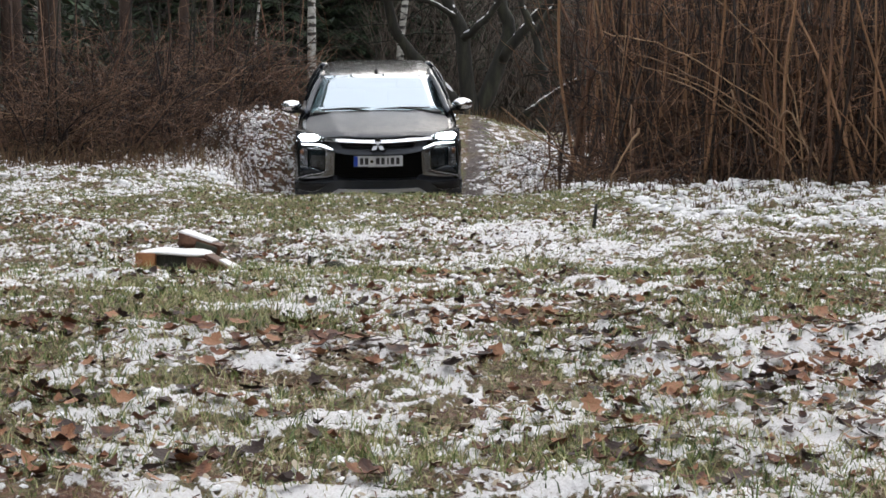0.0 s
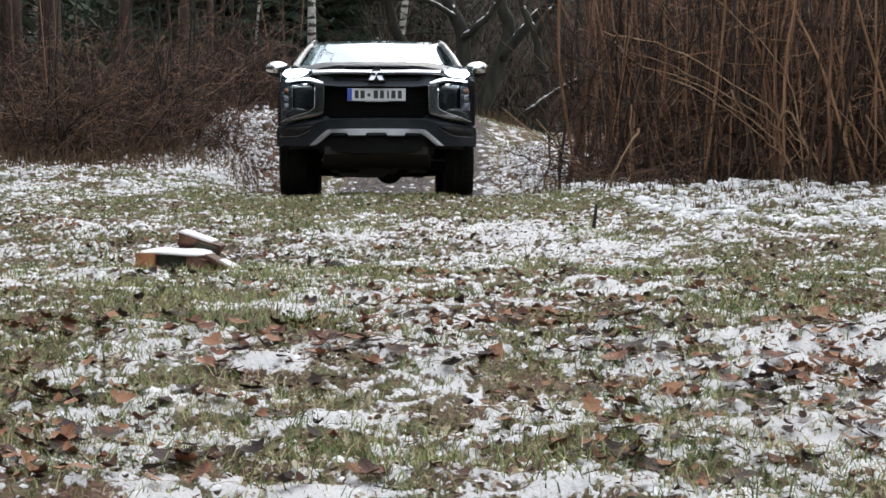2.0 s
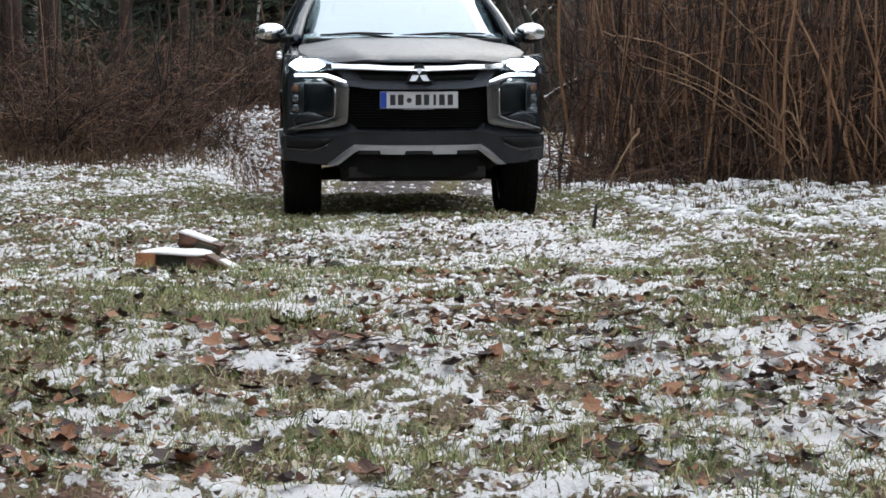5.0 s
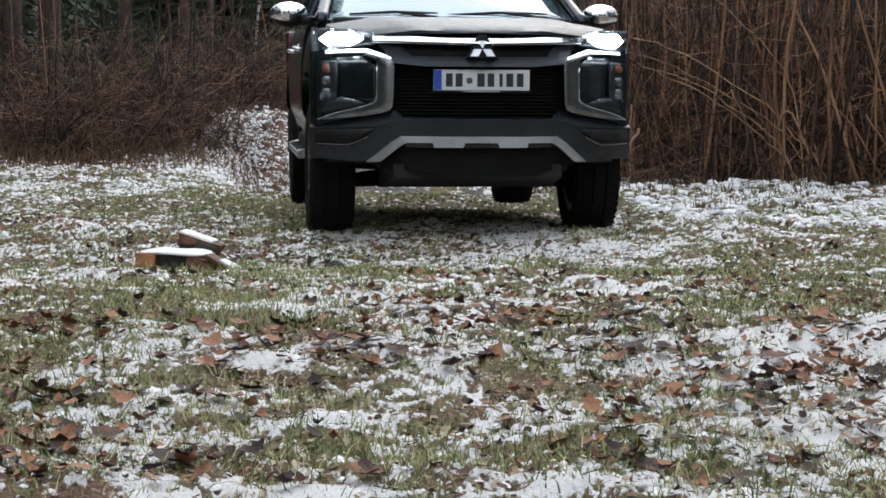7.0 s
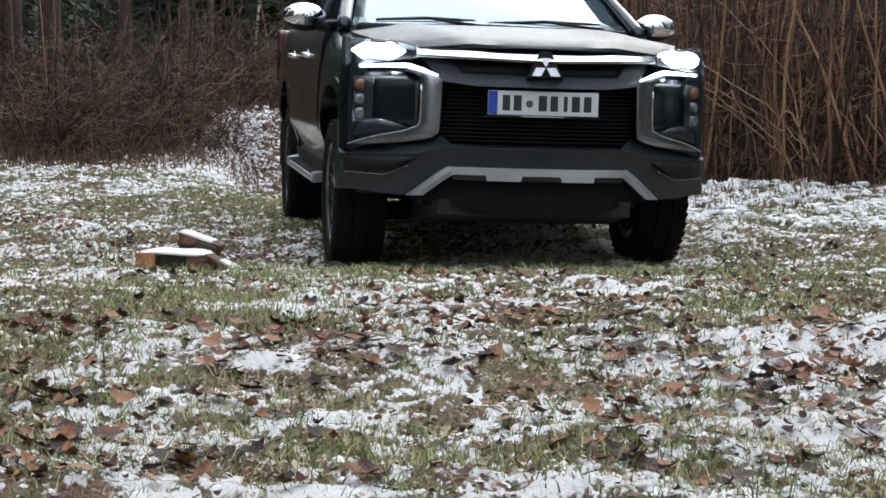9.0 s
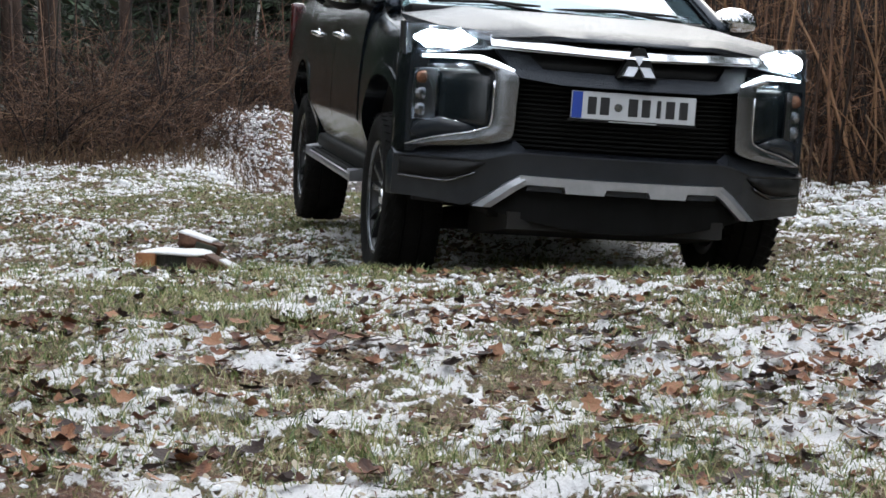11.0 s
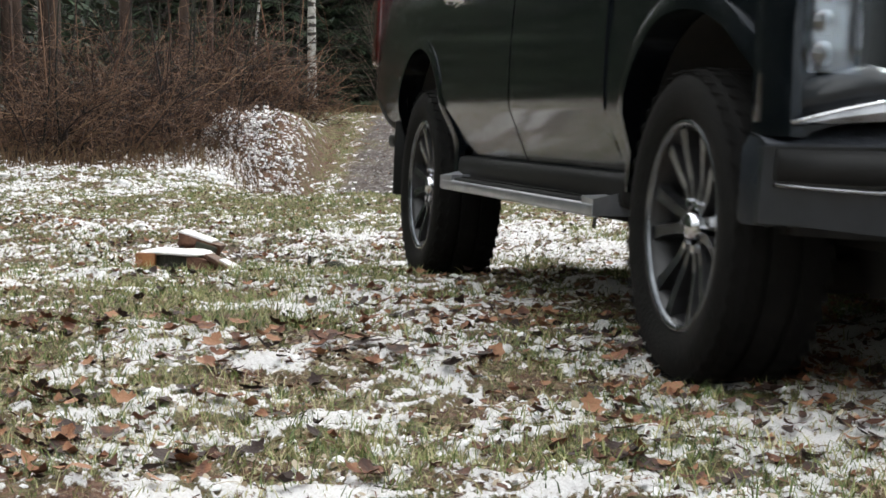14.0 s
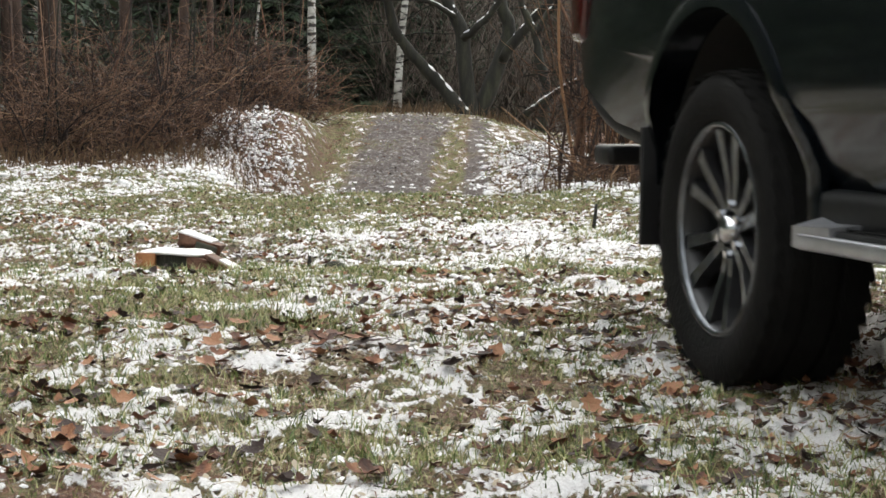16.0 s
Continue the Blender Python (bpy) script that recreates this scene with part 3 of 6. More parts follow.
def build_cab(car):
    rows = []
    for y, z, hw in [(1.10, 1.620, 0.60), (1.16, 1.64, 0.615), (1.35, 1.67, 0.63), (1.7, 1.70, 0.64), (2.1, 1.71, 0.645), (2.45, 1.70, 0.64), (2.62, 1.68, 0.63), (2.68, 1.64, 0.61)]:
        row = [(u * hw, y, z - 0.012 * abs(u) ** 2 - 0.06 * max(0, abs(u) - 0.82) ** 1.5 / 0.076) for u in [k / 8 - 1 for k in range(17)]]
        rows.append(row + [(x, yy, zz - 0.045) for x, yy, zz in reversed(row)])
    part("roof", loft(rows), M_PAINT, car, smooth="angle")
    for s in (-1, 1):
        for pts, r in (([(s * 0.80, 0.36, 1.20), (s * 0.73, 0.76, 1.42), (s * 0.640, 1.15, 1.615), (s * 0.625, 1.4, 1.655)], [0.04, 0.034, 0.03, 0.03]),
                       ([(s * 0.83, 1.56, 1.20), (s * 0.74, 1.60, 1.45), (s * 0.645, 1.63, 1.655)], [0.05, 0.045, 0.035]),
                       ([(s * 0.80, 2.70, 1.22), (s * 0.72, 2.66, 1.45), (s * 0.625, 2.56, 1.64)], [0.10, 0.085, 0.05])):
            out = ([], [])
            tube(out, smooth_path(pts, 4), list(np.interp(np.linspace(0, 1, 4 * (len(pts) - 1) + 1), np.linspace(0, 1, len(pts)), r)), 8)
            part("pillar", out, M_PAINT, car)
        a, b = (s * 0.80, 0.55, 1.235), (s * 0.825, 1.53, 1.235)
        c, d = (s * 0.655, 1.58, 1.645), (s * 0.655, 1.24, 1.625)
        part("side_window", pane(a, b, c, d, 0.02 * -s), M_GLASS, car)
        a, b = (s * 0.825, 1.60, 1.235), (s * 0.80, 2.60, 1.235)
        c, d = (s * 0.645, 2.50, 1.635), (s * 0.655, 1.66, 1.648)
        part("side_window", pane(a, b, c, d, 0.02 * -s), M_GLASS, car)
    part("windscreen", pane((-0.745, 0.44, 1.225), (0.745, 0.44, 1.225), (0.62, 1.13, 1.622), (-0.62, 1.13, 1.622), 0.035), M_GLASS, car, "windscreen mirroring the white sky")
    part("rear_window", pane((0.68, 2.76, 1.27), (-0.68, 2.76, 1.27), (-0.56, 2.67, 1.66), (0.56, 2.67, 1.66), 0.01), M_GLASS, car)
    part("cab_back_panel", box(-0.80, 0.80, 2.70, 2.80, 0.80, 1.27, 0.02), M_PAINT, car)
    # cabin: dashboard, seats and inner mirror
    part("dashboard", box(-0.68, 0.68, 0.50, 0.80, 0.95, 1.19, 0.05), M_SEAT, car)
    ring = ([], [])
    tube(ring, [(0.36 + 0.18 * math.cos(g), 0.92 - 0.07 * math.sin(g), 1.12 + 0.17 * math.sin(g)) for g in [2 * math.pi * k / 20 for k in range(21)]], [0.014] * 21, 6)
    part("steering_wheel", ring, M_BLACK, car)
    for x in (-0.36, 0.36):
        part("seat", box(x - 0.25, x + 0.25, 1.15, 1.65, 0.72, 0.92, 0.06, 3), M_SEAT, car)
        back = box(x - 0.24, x + 0.24, 1.58, 1.72, 0.85, 1.38, 0.06, 3)
        part("seat_back", back, M_SEAT, car)
        part("headrest", box(x - 0.13, x + 0.13, 1.60, 1.70, 1.40, 1.56, 0.04, 3), M_SEAT, car)
    part("rear_bench", box(-0.62, 0.62, 2.45, 2.62, 0.75, 1.36, 0.06, 3), M_SEAT, car)
    part("inner_mirror", box(-0.12, 0.12, 0.98, 1.01, 1.46, 1.53, 0.012), M_BLACK, car)
    # antenna and wipers
    ant = ([], [])
    tube(ant, [(0, 1.22, 1.635), (0, 1.24, 1.68), (0, 1.25, 1.70)], [0.028, 0.02, 0.008], 8)
    tube(ant, [(0, 1.25, 1.69), (0, 1.42, 1.96)], [0.004, 0.0025], 5)
    part("antenna", ant, M_BLACK, car)
    for x0, x1 in ((-0.62, -0.08), (-0.02, 0.60)):
        w = ([], [])
        y0 = 0.415
        tube(w, [(x0, y0 + 0.04, 1.255), (x0 + 0.5 * (x1 - x0), y0 + 0.02, 1.272), (x1, y0 + 0.05, 1.268)], [0.008, 0.012, 0.007], 5)
        tube(w, [(x1, y0 - 0.02, 1.235), (x0 + 0.5 * (x1 - x0), y0 + 0.015, 1.275)], [0.012, 0.008], 5)
        part("wiper", w, M_BLACK, car)


def strip(outer, inner, off, depth, crown=0.0, curve=front_y):
    """A plate on the nose between two lines of (x, z) points, with thickness and a raised middle."""
    bm = bmesh.new()
    rings = []
    for (ax, az), (bx, bz) in zip(outer, inner):
        mx, mz = (ax + bx) / 2, (az + bz) / 2
        pts = [(ax, curve(ax, az) + off + depth, az), (ax, curve(ax, az) + off, az), (mx, curve(mx, mz) + off - crown, mz), (bx, curve(bx, bz) + off, bz), (bx, curve(bx, bz) + off + depth, bz)]
        rings.append([bm.verts.new(p) for p in pts])
    for a, b in zip(rings, rings[1:]):
        for i in range(5):
            bm.faces.new((a[i], a[(i + 1) % 5], b[(i + 1) % 5], b[i]))
    bm.faces.new(rings[0][::-1])
    bm.faces.new(rings[-1])
    return bm


def build_nose(car):
    # dark core behind the openings
    part("front_core", band(span(-0.80, 0.80), lambda x: 1.08, lambda x: 0.40, 0.10, 0.10, 3), M_BLACK, car)
    # upper chrome bar in two halves that meet behind the emblem
    for s in (-1, 1):
        xs = span(0.015, 0.575) if s > 0 else span(-0.575, -0.015)
        part("chrome_bar", band(xs, lambda x: 1.094 + 0.026 * abs(x), lambda x: 1.050 + 0.028 * abs(x), -0.045, 0.05, 2, lambda x, z: front_y(x) + 0.85 * (z - 1.06)), M_CHROME, car, smooth="angle")
        part("chrome_bar_edge", band(xs, lambda x: 1.047 + 0.028 * abs(x), lambda x: 1.040 + 0.028 * abs(x), -0.015, 0.04, 1), M_SILVER, car)
    part("grille_slot", band(span(-0.50, 0.50), lambda x: 1.045, lambda x: 0.96, 0.035, 0.05, 1), M_BLACK, car)
    # lower bar in body colour: a shallow trough whose arms rise to the chrome
    half = [0.0, 0.1, 0.2, 0.30, 0.368, 0.39, 0.415, 0.44, 0.462, 0.50, 0.535]
    xs = [-x for x in reversed(half[1:])] + half
    part("grille_bar", band(xs, lambda x: float(np.interp(abs(x), [0, 0.368, 0.415, 0.535], [0.980, 0.984, 1.036, 1.052])), lambda x: float(np.interp(abs(x), [0, 0.30, 0.462, 0.535], [0.927, 0.928, 0.946, 1.044])), -0.045, 0.06, 3, lambda x, z: front_y(x) + 0.85 * (z - 0.945)), M_WET, car, "graphite bar beaded with rain", smooth="angle")
    # black grille with many thin slats
    part("grille_backing", band(span(-0.48, 0.48), lambda x: 0.95, lambda x: 0.655, 0.045, 0.04, 2), M_GRILLE, car)
    for k in range(15):
        z = 0.675 + 0.0185 * k
        part("grille_slat", band(span(-0.465, 0.465, 10), lambda x: z + 0.004, lambda x: z - 0.003, 0.022, 0.02, 1), M_GRILLE, car, smooth=False)
    # emblem: three plain silver diamonds
    em = bmesh.new()
    for k, a in enumerate((90, 210, 330)):
        u = Vector((math.cos(radians(a)), math.sin(radians(a))))
        w = Vector((-u.y, u.x))
        front, back = [], []
        for p in (u * 0.003, u * 0.040 + w * 0.0225, u * 0.077, u * 0.040 - w * 0.0225):
            front.append(em.verts.new((p.x, -0.988 + 0.30 * p.y, 1.022 + p.y)))
            back.append(em.verts.new((p.x * 1.06, -0.958, 1.022 + p.y * 1.06)))
        em.faces.new(front)
        for i in range(4):
            em.faces.new((front[i], back[i], back[(i + 1) % 4], front[(i + 1) % 4]))
    part("emblem", em, M_SILVER, car, "plain silver emblem of three diamonds", smooth=False)
    rim = bmesh.new()
    vs = [rim.verts.new((x, y, z)) for y in (-0.975, -0.93) for x, z in ((-0.022, 1.098), (0.022, 1.098), (0.086, 0.974), (-0.086, 0.974))]
    for q in ((0, 1, 2, 3), (7, 6, 5, 4), (0, 4, 5, 1), (1, 5, 6, 2), (2, 6, 7, 3), (3, 7, 4, 0)):
        rim.faces.new([vs[i] for i in q])
    part("emblem_base", rim, M_BLACK, car, smooth=False)
    # number plate with plain bars in place of its characters
    y = -0.962
    plate = part("number_plate", box(-0.26, 0.26, y, y + 0.012, 0.801, 0.912, 0.004), M_WHITE, car, "white plate with blue end and plain dark bars", smooth=False)
    part("plate_band", box(-0.259, -0.216, y - 0.003, y + 0.002, 0.803, 0.910, 0.002), M_BLUE, plate, smooth=False)
    part("plate_holder", box(-0.27, 0.27, y + 0.006, y + 0.02, 0.790, 0.800, 0.003), M_BLACK, plate, smooth=False)
    part("plate_holder_line", box(-0.10, 0.10, y + 0.003, y + 0.008, 0.793, 0.797, 0.001), M_WHITE, plate, smooth=False)
    for x, w in ((-0.175, 0.036), (-0.122, 0.038), (-0.004, 0.040), (0.050, 0.036), (0.104, 0.018), (0.152, 0.038), (0.208, 0.036)):
        part("plate_bar", box(x - w / 2, x + w / 2, y - 0.003, y + 0.002, 0.821, 0.892, 0.002), M_INK, plate, smooth=False)
    badge = cylinder_x(-0.002, 0.002, 0, 0, 0.017, 16)
    badge.transform(Matrix.Translation((-0.066, y - 0.001, 0.853)) @ Matrix.Rotation(math.pi / 2, 4, "Z"))
    part("plate_badge", badge, M_REFLECTOR, plate, smooth=False)

    # bumper: a sloping wet ledge over a face that splays out below
    def top(x):
        return float(np.interp(abs(x), [0, 0.405, 0.45, 0.54, 0.905], [0.655, 0.655, 0.690, 0.668, 0.610]))

    def ledge_low(x):
        return float(np.interp(abs(x), [0, 0.41, 0.47, 0.575, 0.905], [0.640, 0.640, 0.632, 0.602, 0.588]))

    def low(x):
        return 0.553 if abs(x) < 0.43 else 0.553 - 0.143 * min(1, (abs(x) - 0.43) / 0.18) + 0.015 * max(0, min(1, (abs(x) - 0.64) / 0.2))

    xs = sorted(set(span(-0.90, 0.90, 40) + [-0.575, -0.54, -0.47, -0.45, -0.405, 0.405, 0.45, 0.47, 0.54, 0.575]))
    part("bumper", band(xs, ledge_low, low, -0.022, 0.12, 4, lambda x, z: front_y(x, z) - 0.10 * (z - 0.64)), M_SATIN, car, "dark grey bumper with wet sheen", smooth="angle")
    ledge = bmesh.new()
    grid = []
    for x in xs:
        t, b = top(x), ledge_low(x)
        grid.append([ledge.verts.new((x, front_y(x) + o, z)) for o, z in ((0.06, t + 0.006), (0.015, t), (-0.026, b + 0.006), (-0.026, b), (0.05, b))])
    for a, b in zip(grid, grid[1:]):
        for i in range(5):
            ledge.faces.new((a[i], a[(i + 1) % 5], b[(i + 1) % 5], b[i]))
    part("bumper_ledge", ledge, M_WET, car, "wet sloping ledge of the bumper", smooth="angle")

    def both(points):
        return [(s * x, z) for x, z in points]

    for s in (-1, 1):
        # corner of the bumper back to the wheel arch
        rows = []
        for yy, xx in ((-0.545, 0.885), (-0.50, 0.905), (-0.46, 0.91)):
            rows.append([(s * xx, yy, 0.42), (s * (xx + 0.004), yy, 0.50), (s * (xx + 0.004), yy, 0.57), (s * (xx - 0.01), yy, 0.61), (s * (xx - 0.12), yy, 0.61), (s * (xx - 0.12), yy, 0.42)])
        part("bumper_corner", loft(rows), M_SATIN, car, smooth="angle")
        # a thin bright ribbon stands in for the highlight along the crease
        part("crease_highlight", ribbon(smooth_path(both([(0.60, 0.548), (0.69, 0.507), (0.74, 0.503), (0.88, 0.508)]), 4), [0.010] * 13, -0.034, 0.03), M_CLAW, car)
        # a flat black plate proud of the bumper paints the recess's shade
        part("recess_shade_plate", strip(both([(0.56, 0.592), (0.64, 0.590), (0.72, 0.588), (0.80, 0.586), (0.88, 0.584)]), both([(0.60, 0.560), (0.66, 0.530), (0.72, 0.516), (0.80, 0.516), (0.88, 0.518)]), -0.0275, 0.02), M_BLACK, car)
    # silver skid plate with two lobes between dark inserts
    part("skid_plate", band(sorted(span(-0.43, 0.43, 20) + [-0.262, -0.252, -0.098, -0.088, 0.088, 0.098, 0.252, 0.262]), lambda x: 0.553, lambda x: 0.494 if 0.095 < abs(x) < 0.255 else 0.519, -0.045, 0.06, 2), M_SILVER, car, "satin silver skid plate", smooth=False)
    part("skid_insert", band(span(-0.086, 0.086, 4), lambda x: 0.517, lambda x: 0.494, -0.03, 0.05, 1), M_SATIN, car, smooth=False)
    for s in (-1, 1):
        part("skid_leg", strip(both([(0.425, 0.554), (0.48, 0.518), (0.54, 0.467), (0.605, 0.412)]), both([(0.400, 0.519), (0.44, 0.492), (0.485, 0.455), (0.535, 0.414)]), -0.040, 0.06, 0.008), M_SILVER, car, smooth=False)
        part("skid_insert", band(span(0.265, 0.40, 4) if s > 0 else span(-0.40, -0.265, 4), lambda x: 0.517, lambda x: 0.494, -0.03, 0.05, 1), M_SATIN, car, smooth=False)
    part("lower_grille", band(span(-0.58, 0.58, 16), lambda x: 0.53, lambda x: 0.335 + 0.075 * (abs(x) / 0.58) ** 2, 0.02, 0.10, 3), M_GRILLE, car, smooth=False)
    guard = bmesh.new()
    vs = [guard.verts.new(v) for v in ((-0.46, -0.84, 0.33), (0.46, -0.84, 0.33), (0.50, -0.25, 0.245), (-0.50, -0.25, 0.245), (-0.46, -0.84, 0.40), (0.46, -0.84, 0.40), (0.50, -0.25, 0.36), (-0.50, -0.25, 0.36))]
    for q in ((0, 1, 2, 3), (7, 6, 5, 4), (0, 4, 5, 1), (1, 5, 6, 2), (2, 6, 7, 3), (3, 7, 4, 0)):
        guard.faces.new([vs[i] for i in q])
    part("sump_guard", guard, M_MUD, car, smooth=False)
    # headlights and the bright claws under them
    for s in (-1, 1):
        def xs_of(a, b, n=10):
            return span(s * a, s * b, n) if s > 0 else span(-b, -a, n)
        lamp = part("headlight", band(xs_of(0.56, 0.885, 12), lambda x: 1.122 + 0.02 * (abs(x) - 0.56) / 0.3, lambda x: 1.045 - 0.035 * max(0, abs(x) - 0.60) / 0.25, -0.005, 0.10, 3), M_BLACK, car, "lit slim headlight", smooth="angle")
        part("lens", band(xs_of(0.565, 0.88, 12), lambda x: 1.119 + 0.02 * (abs(x) - 0.56) / 0.3, lambda x: 1.048 - 0.035 * max(0, abs(x) - 0.60) / 0.25, -0.03, 0.004, 3), M_LENS, lamp)
        for x in (0.68, 0.78):
            led = bmesh.new()
            bmesh.ops.create_uvsphere(led, u_segments=16, v_segments=10, radius=0.046, matrix=Matrix.Translation((s * x, front_y(x, 1.09) - 0.004, 1.078)) @ Matrix.Diagonal((1.15, 0.35, 0.85, 1)))
            part("projector", led, M_LED, lamp)
        part("lamp_bowl", band(xs_of(0.62, 0.85, 8), lambda x: 1.080 + 0.034 * math.sqrt(max(0.02, 1 - ((abs(x) - 0.735) / 0.116) ** 2)), lambda x: 1.080 - 0.036 * math.sqrt(max(0.02, 1 - ((abs(x) - 0.735) / 0.116) ** 2)), -0.010, 0.004, 2), M_BOWL, lamp)
        part("light_strip", ribbon(both([(0.482, 0.972), (0.55, 0.996), (0.61, 1.014), (0.70, 1.012), (0.82, 1.006)]), [0.010, 0.020, 0.022, 0.016, 0.012], -0.05, 0.02), M_DRL, lamp)
        outer = smooth_path([(0.60, 1.002), (0.53, 0.985), (0.467, 0.952), (0.466, 0.85), (0.470, 0.73), (0.492, 0.692), (0.58, 0.668), (0.66, 0.656), (0.76, 0.645), (0.86, 0.634)], 3)
        inner = smooth_path([(0.63, 0.990), (0.585, 0.978), (0.556, 0.950), (0.553, 0.86), (0.558, 0.752), (0.588, 0.727), (0.64, 0.708), (0.70, 0.694), (0.78, 0.672), (0.865, 0.640)], 3)
        part("chrome_claw", strip(both(outer), both(inner), -0.040, 0.07, 0.010), M_CLAW, car, "bright satin trim sweeping down the nose", smooth="angle")
        part("claw_edge", ribbon(both(inner[7:]), [0.008] * len(inner[7:]), -0.048, 0.02), M_CHROME, car)
        part("fog_lamp_recess", band(xs_of(0.54, 0.90, 12), lambda x: 1.01, lambda x: 0.64, 0.02, 0.04, 3), M_GLOSS, car)
        # a sloping shelf under the lamp cluster
        part("lamp_shelf", strip(both([(0.60, 0.728), (0.68, 0.752), (0.74, 0.765), (0.81, 0.742), (0.87, 0.72)]), both([(0.61, 0.720), (0.69, 0.698), (0.75, 0.682), (0.81, 0.664), (0.87, 0.645)]), -0.012, 0.03, 0.004), M_SATIN, car)
        cluster = part("fog_lamp", band(xs_of(0.760, 0.850, 4), lambda x: 0.955, lambda x: 0.748, -0.004, 0.03, 4), M_DARKRIM, car, "upright lamp cluster of three reflectors", smooth="angle")
        for z, mat in ((0.785, M_REFLECTOR), (0.850, M_REFLECTOR), (0.918, M_AMBER)):
            bowl = bmesh.new()
            bmesh.ops.create_uvsphere(bowl, u_segments=10, v_segments=6, radius=0.034, matrix=Matrix.Translation((s * 0.805, front_y(0.805) - 0.002, z)) @ Matrix.Diagonal((1.05, 0.35, 0.85, 1)))
            part("reflector", bowl, mat, cluster, smooth=False)
        part("cluster_lens", band(xs_of(0.755, 0.855, 4), lambda x: 0.96, lambda x: 0.743, -0.022, 0.004, 4), M_LENS, cluster)
        # corner panel behind the lamps, up to the wheel arch
        rows = []
        for yy in (-0.60, -0.53, -0.47):
            xx = float(np.interp(yy, [-0.60, -0.53, -0.47], [0.865, 0.895, 0.90]))
            rows.append([(s * xx, yy, 0.61), (s * (xx + 0.004), yy, 0.85), (s * (xx - 0.005), yy, 1.0), (s * (xx - 0.03), yy, 1.06), (s * (xx - 0.15), yy, 1.06), (s * (xx - 0.15), yy, 0.61)])
        part("fender_corner", loft(rows), M_PAINT, car, smooth="angle")


DOOR_ROWS = [0.0, 0.08, 0.15, 0.205, 0.221, 0.237, 0.30, 0.42, 0.56, 0.70, 0.82, 0.92, 1.0]


def side_patch(s, y0, y1, z0, z1, lift, n=10, cut=None):
    m = len(DOOR_ROWS) - 1
    bm = bmesh.new()
    grid = []
    for i in range(n + 1):
        row = []
        for k in range(m + 1):
            y, z = y0 + (y1 - y0) * i / n, z0 + (z1 - z0) * DOOR_ROWS[k]
            if cut:
                y = cut(y, z)
            row.append((bm.verts.new((s * (side_x(z, y) + lift), y, z)), bm.verts.new((s * (side_x(z, y) - 0.02), y, z))))
        grid.append(row)
    for i in range(n):
        for k in range(m):
            q = (grid[i][k], grid[i + 1][k], grid[i + 1][k + 1], grid[i][k + 1])
            bm.faces.new([v[0] for v in q])
    edge = [(i, 0) for i in range(n + 1)] + [(n, k) for k in range(1, m + 1)] + [(i, m) for i in range(n - 1, -1, -1)] + [(0, k) for k in range(m - 1, 0, -1)]
    for p, q in zip(edge, edge[1:] + edge[:1]):
        a, b = grid[p[0]][p[1]], grid[q[0]][q[1]]
        bm.faces.new((a[0], a[1], b[1], b[0]))
    return bm


